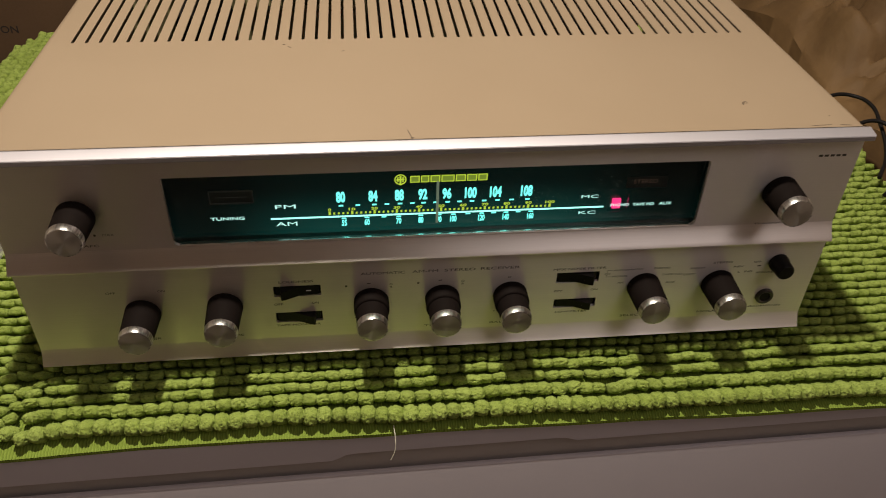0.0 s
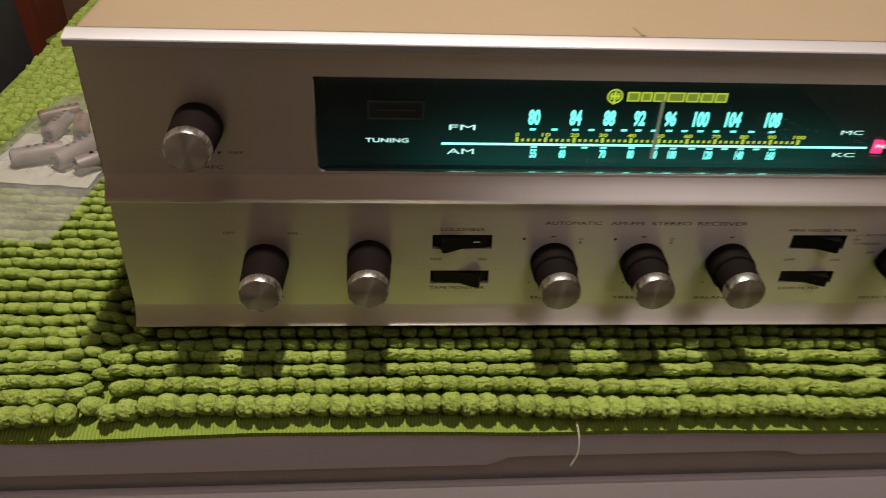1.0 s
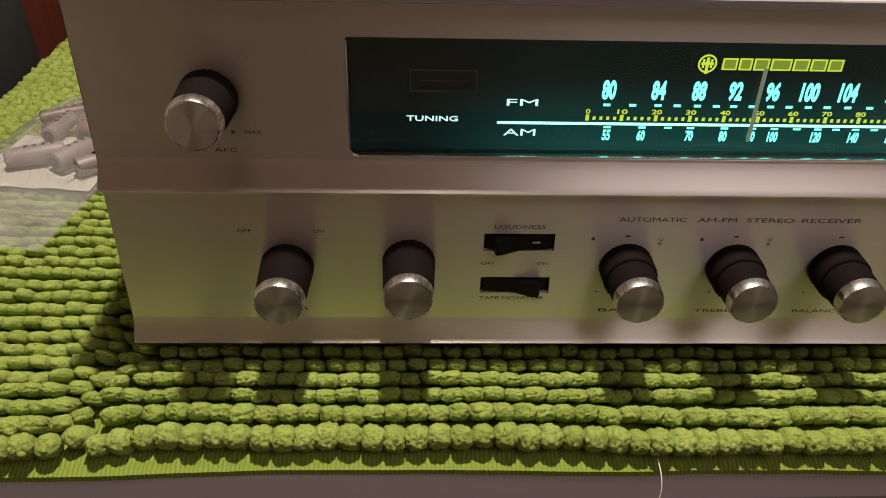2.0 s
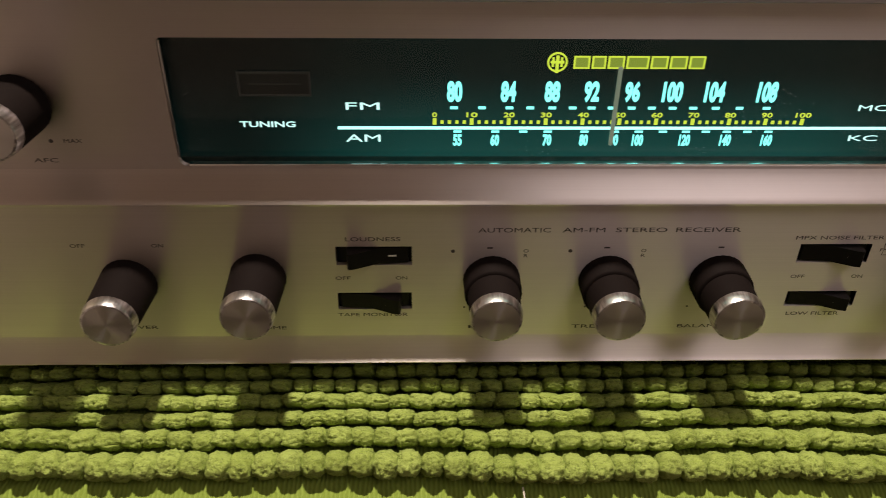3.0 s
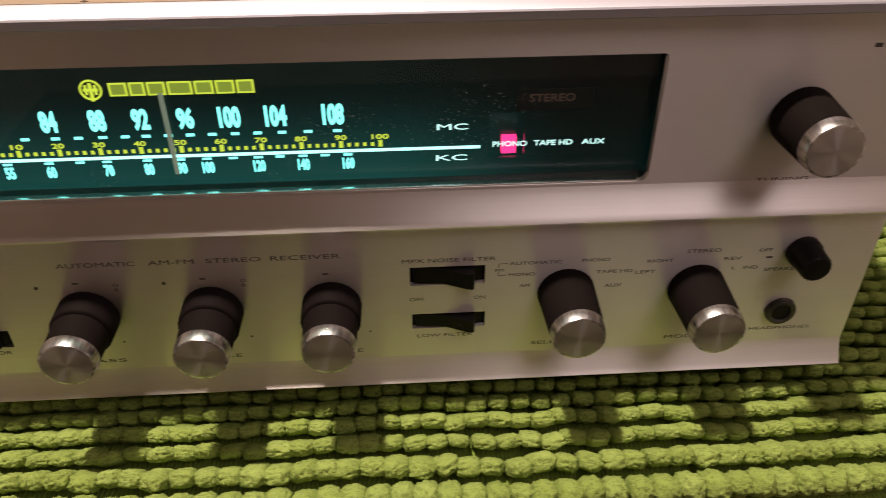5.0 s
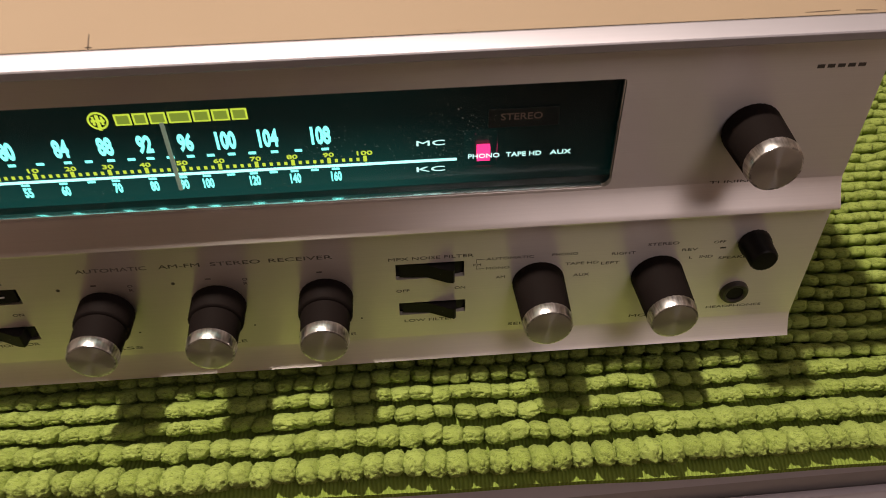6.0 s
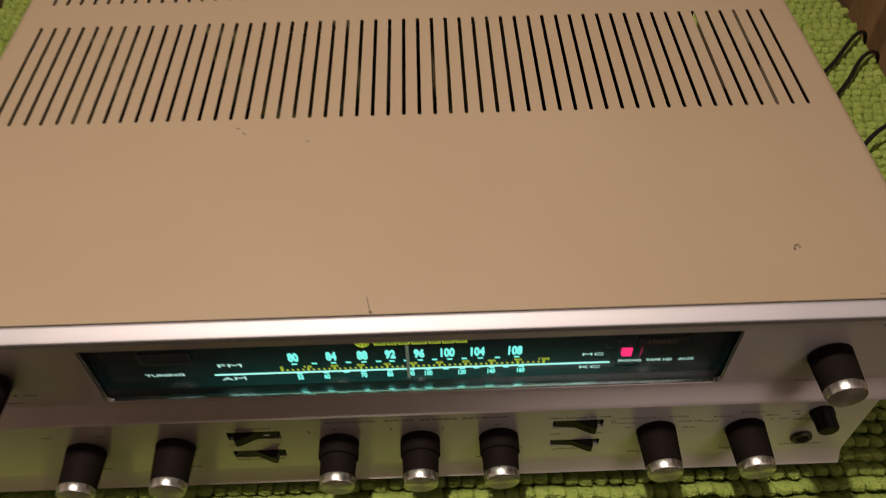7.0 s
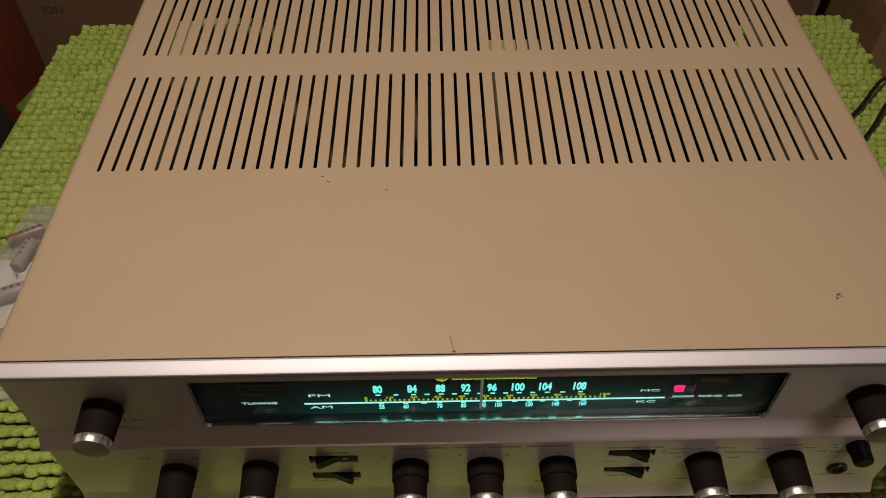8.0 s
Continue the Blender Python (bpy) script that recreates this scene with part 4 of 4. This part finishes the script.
# ---- small things on the mat ----
def capacitor(x, y, z, length, r, yaw, material, label):
    ob = thing("capacitor", label, "capacitor", (x, y, z), "old capacitors in the bag")
    ob.rotation_euler = (0, 0, radians(yaw))
    h = length / 2
    part("sleeve", lathe([(0, -h), (r * 0.7, -h), (r * 0.95, -h + 0.0006), (r, -h + 0.002), (r * 0.97, -h + 0.004), (r, -h + 0.005), (r, h - 0.002), (r * 0.9, h), (0, h)], steps=24), material, ob, smooth=40)
    part("end_seal", lathe([(0, -h - 0.0004), (r * 0.6, -h - 0.0004), (r * 0.6, -h + 0.001)], steps=16), CABLE, ob)
    tube_curve("lead_wire", [(0, -h, 0), (0.001, -h - 0.003, 0), (0.003, -h - 0.007, 0.001)], 0.0004, BRIGHT, ob)
    for k in range(4):
        part("print_bar", box(-0.0012, 0.0012, -h + 0.010 + 0.0045 * k, -h + 0.012 + 0.0045 * k, r - 0.0002, r + 0.0002), CORE, ob)


def zip_bag():
    ob = thing("zip_bag", "clear plastic zip bag holding old capacitors", "plastic bag", (-0.3195, 0.161, 0.0))
    ob.rotation_euler.z = radians(-8)
    bm = bmesh.new()
    n, m, w, l = 20, 30, 0.074, 0.172
    for side in (0, 1):
        g = []
        for j in range(m + 1):
            row = []
            for i in range(n + 1):
                u, v = i / n, j / m
                puff = (math.sin(math.pi * u) ** 0.6) * (math.sin(math.pi * min(1, max(0, (v - 0.22) / 0.78))) ** 0.6)
                crease = 0.0025 * noise.noise((u * 5, v * 7, side * 9)) + 0.0012 * noise.noise((u * 14, v * 17, 4))
                z = 0.0020 + (puff * 0.0180 + abs(crease) + 0.001 if side else 0.0)
                row.append(bm.verts.new(((u - 0.5) * w, (v - 0.5) * l, z)))
            g.append(row)
        for j in range(m):
            for i in range(n):
                bm.faces.new((g[j][i], g[j][i + 1], g[j + 1][i + 1], g[j + 1][i]))
    film = part("film", bm, BAGFILM, ob, smooth=80)
    film.visible_shadow = False
    for y in (-0.064, -0.060, -0.056):
        part("zip_ridge", box(-w / 2, w / 2, y, y + 0.0010, 0.0036, 0.0048), BAGFILM, ob, "pale zip ridge")
    card = bmesh.new()
    rows = []
    for j in range(9):
        rows.append([card.verts.new((-0.034 + 0.068 * i / 12, -0.033 + 0.060 * j / 8 + 0.002 * i / 12, 0.0034 + 0.0014 * noise.noise((i * 0.4, j * 0.4, 2)))) for i in range(13)])
    for j in range(8):
        for i in range(12):
            card.faces.new((rows[j][i], rows[j][i + 1], rows[j + 1][i + 1], rows[j + 1][i]))
    bmesh.ops.solidify(card, geom=card.faces[:], thickness=0.0004)
    tagged(finish("paper_slip", card, CARDWHITE, None, smooth=60), "crumpled white paper slip inside the bag", "paper").matrix_basis = pose(-0.3195, 0.161, 0.0, 0, 0, -8)


zip_bag()
CAPS = [(-0.327, 0.154, 0.0102, 0.030, 0.0056, -66, SLEEVE), (-0.305, 0.157, 0.0104, 0.031, 0.0060, -32, SLEEVE), (-0.291, 0.147, 0.0100, 0.024, 0.0056, -48, SLEEVE),
    (-0.328, 0.192, 0.0092, 0.026, 0.0050, -8, SLEEVE), (-0.313, 0.192, 0.0094, 0.024, 0.0048, 14, BROWNCAP), (-0.300, 0.207, 0.0100, 0.030, 0.0056, 35, SLEEVE), (-0.334, 0.213, 0.0080, 0.026, 0.0042, -60, BROWNCAP)]
for x, y, z, ln, r, yaw, m in CAPS:
    capacitor(x, y, z, ln, r, yaw, m, "mauve-grey tubular capacitor with wire lead" if m is SLEEVE else "brown tubular capacitor with wire lead")


def crumpled_paper():
    bm = bmesh.new()
    bmesh.ops.create_grid(bm, x_segments=110, y_segments=110, size=0.5)
    for v in bm.verts:
        x, y = 0.65 + 0.40 * v.co.x, 0.37 + 0.58 * v.co.y
        front = 0.105 * math.exp(-1.6 * (((x - 0.55) / 0.105) ** 2 + ((y - 0.22) / 0.10) ** 2))
        back = 0.230 * math.exp(-1.6 * (((x - 0.64) / 0.17) ** 2 + ((y - 0.50) / 0.12) ** 2))
        p = Vector((x * 13, y * 13, 0.3))
        crease = 0.7 * abs(noise.noise(p)) + 0.35 * abs(noise.noise(p * 2.3 + Vector((3, 1, 0)))) + 0.10 * abs(noise.noise(p * 4.1))
        rim = min(1.0, 7 * (0.5 - max(abs(v.co.x), abs(v.co.y))))
        over = min(1.0, back / 0.230)
        v.co = (x + 0.02 * rim * noise.noise(p * 0.7), y - 0.15 * over ** 2 + 0.02 * rim * noise.noise(p * 0.8 + Vector((9, 0, 0))), -0.030 + front + back + 0.15 * crease * rim)
    made = bmesh.ops.extrude_edge_only(bm, edges=[e for e in bm.edges if e.is_boundary])
    for g in made["geom"]:
        if isinstance(g, bmesh.types.BMVert):
            g.co.z = -0.87
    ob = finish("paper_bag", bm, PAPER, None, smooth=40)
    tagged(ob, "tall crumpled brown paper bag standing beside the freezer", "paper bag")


def cardboard_box():
    ob = thing("cardboard_box", "dark brown cardboard box standing behind the freezer", "box", (0.0, 0.580, -0.87))
    part("box_front", box(-0.660, 0.400, 0.0, 0.005, 0.0, 1.10), CARD, ob)
    part("box_side", box(-0.660, -0.655, 0.005, 0.33, 0.0, 1.10), CARD, ob)
    part("box_side", box(0.395, 0.400, 0.005, 0.33, 0.0, 1.10), CARD, ob)
    part("box_back", box(-0.655, 0.395, 0.325, 0.33, 0.0, 1.10), CARD, ob)
    part("flap", box(-0.660, 0.400, 0.0, 0.17, 1.100, 1.104), CARD, ob)
    part("flap", box(-0.660, 0.400, 0.172, 0.33, 1.100, 1.104), CARD, ob)
    w = lettering("ION", -0.450, -0.428, 0.840, 0.8485, -0.0002, CARDINK, ob, "box_print")


def red_board():
    ob = thing("wooden_crate", "tall red-brown varnished wooden crate beside the freezer", "crate", (-0.518, 0.452, -0.87))
    part("crate_front", box(-0.075, 0.075, 0.0, 0.016, 0.0, 1.13, 0.002), REDWOOD, ob, smooth=40)
    part("crate_side", box(0.059, 0.075, 0.017, 0.075, 0.0, 1.13, 0.002), REDWOOD, ob, smooth=40)
    part("crate_side", box(-0.075, -0.059, 0.017, 0.075, 0.0, 1.13, 0.002), REDWOOD, ob, smooth=40)
    part("crate_back", box(-0.058, 0.058, 0.060, 0.075, 0.0, 1.13, 0.002), REDWOOD, ob, smooth=40)


def black_bag():
    """A soft upright bag: a rounded box with slack sides and a sagging top."""
    bm = bmesh.new()
    bmesh.ops.create_cube(bm, size=2.0)
    bmesh.ops.subdivide_edges(bm, edges=bm.edges[:], cuts=24, use_grid_fill=True)
    for v in bm.verts:
        c = v.co.copy()
        r = (abs(c.x) ** 6 + abs(c.y) ** 6 + abs(c.z) ** 6) ** (1 / 6)
        c = c / r
        p = Vector((c.x * 1.5, c.y * 3.0, c.z * 3.5))
        d = 1 + 0.05 * noise.noise(p) + 0.03 * noise.noise(p * 2.7)
        v.co = (-0.534 + 0.112 * c.x * d, 0.190 + 0.250 * c.y * d, -0.395 + 0.500 * c.z * (d if c.z > 0 else 1.0))
    tagged(finish("tote_bag", bm, CLOTH, None, smooth=60), "black soft nylon tote bag standing beside the freezer", "bag")


crumpled_paper()
cardboard_box()
red_board()
black_bag()
for pts in (
    [(0.20, 0.356, 0.060), (0.25, 0.330, 0.010), (0.300, 0.310, 0.004), (0.345, 0.344, 0.005), (0.385, 0.386, 0.010), (0.402, 0.400, -0.004), (0.412, 0.410, -0.060)],
    [(0.12, 0.356, 0.050), (0.20, 0.380, 0.012), (0.270, 0.280, 0.004), (0.320, 0.292, 0.004), (0.350, 0.320, 0.005), (0.379, 0.355, 0.010), (0.402, 0.372, -0.004), (0.412, 0.384, -0.060)],
    [(0.16, 0.356, 0.050), (0.24, 0.290, 0.004), (0.300, 0.225, 0.005), (0.350, 0.252, 0.022), (0.385, 0.265, 0.030), (0.401, 0.262, 0.030), (0.408, 0.246, 0.030), (0.406, 0.222, 0.024), (0.398, 0.190, 0.012), (0.380, 0.165, 0.006)],
    [(0.18, 0.356, 0.040), (0.25, 0.240, 0.004), (0.320, 0.190, 0.006), (0.365, 0.206, 0.022), (0.389, 0.216, 0.030), (0.402, 0.211, 0.030), (0.408, 0.190, 0.022), (0.396, 0.160, 0.008), (0.370, 0.140, 0.006)],
):
    tagged(tube_curve("cable", pts, 0.0017, CABLE), "black rubber cable looping from the receiver's back", "cable", "cables")
tufts()
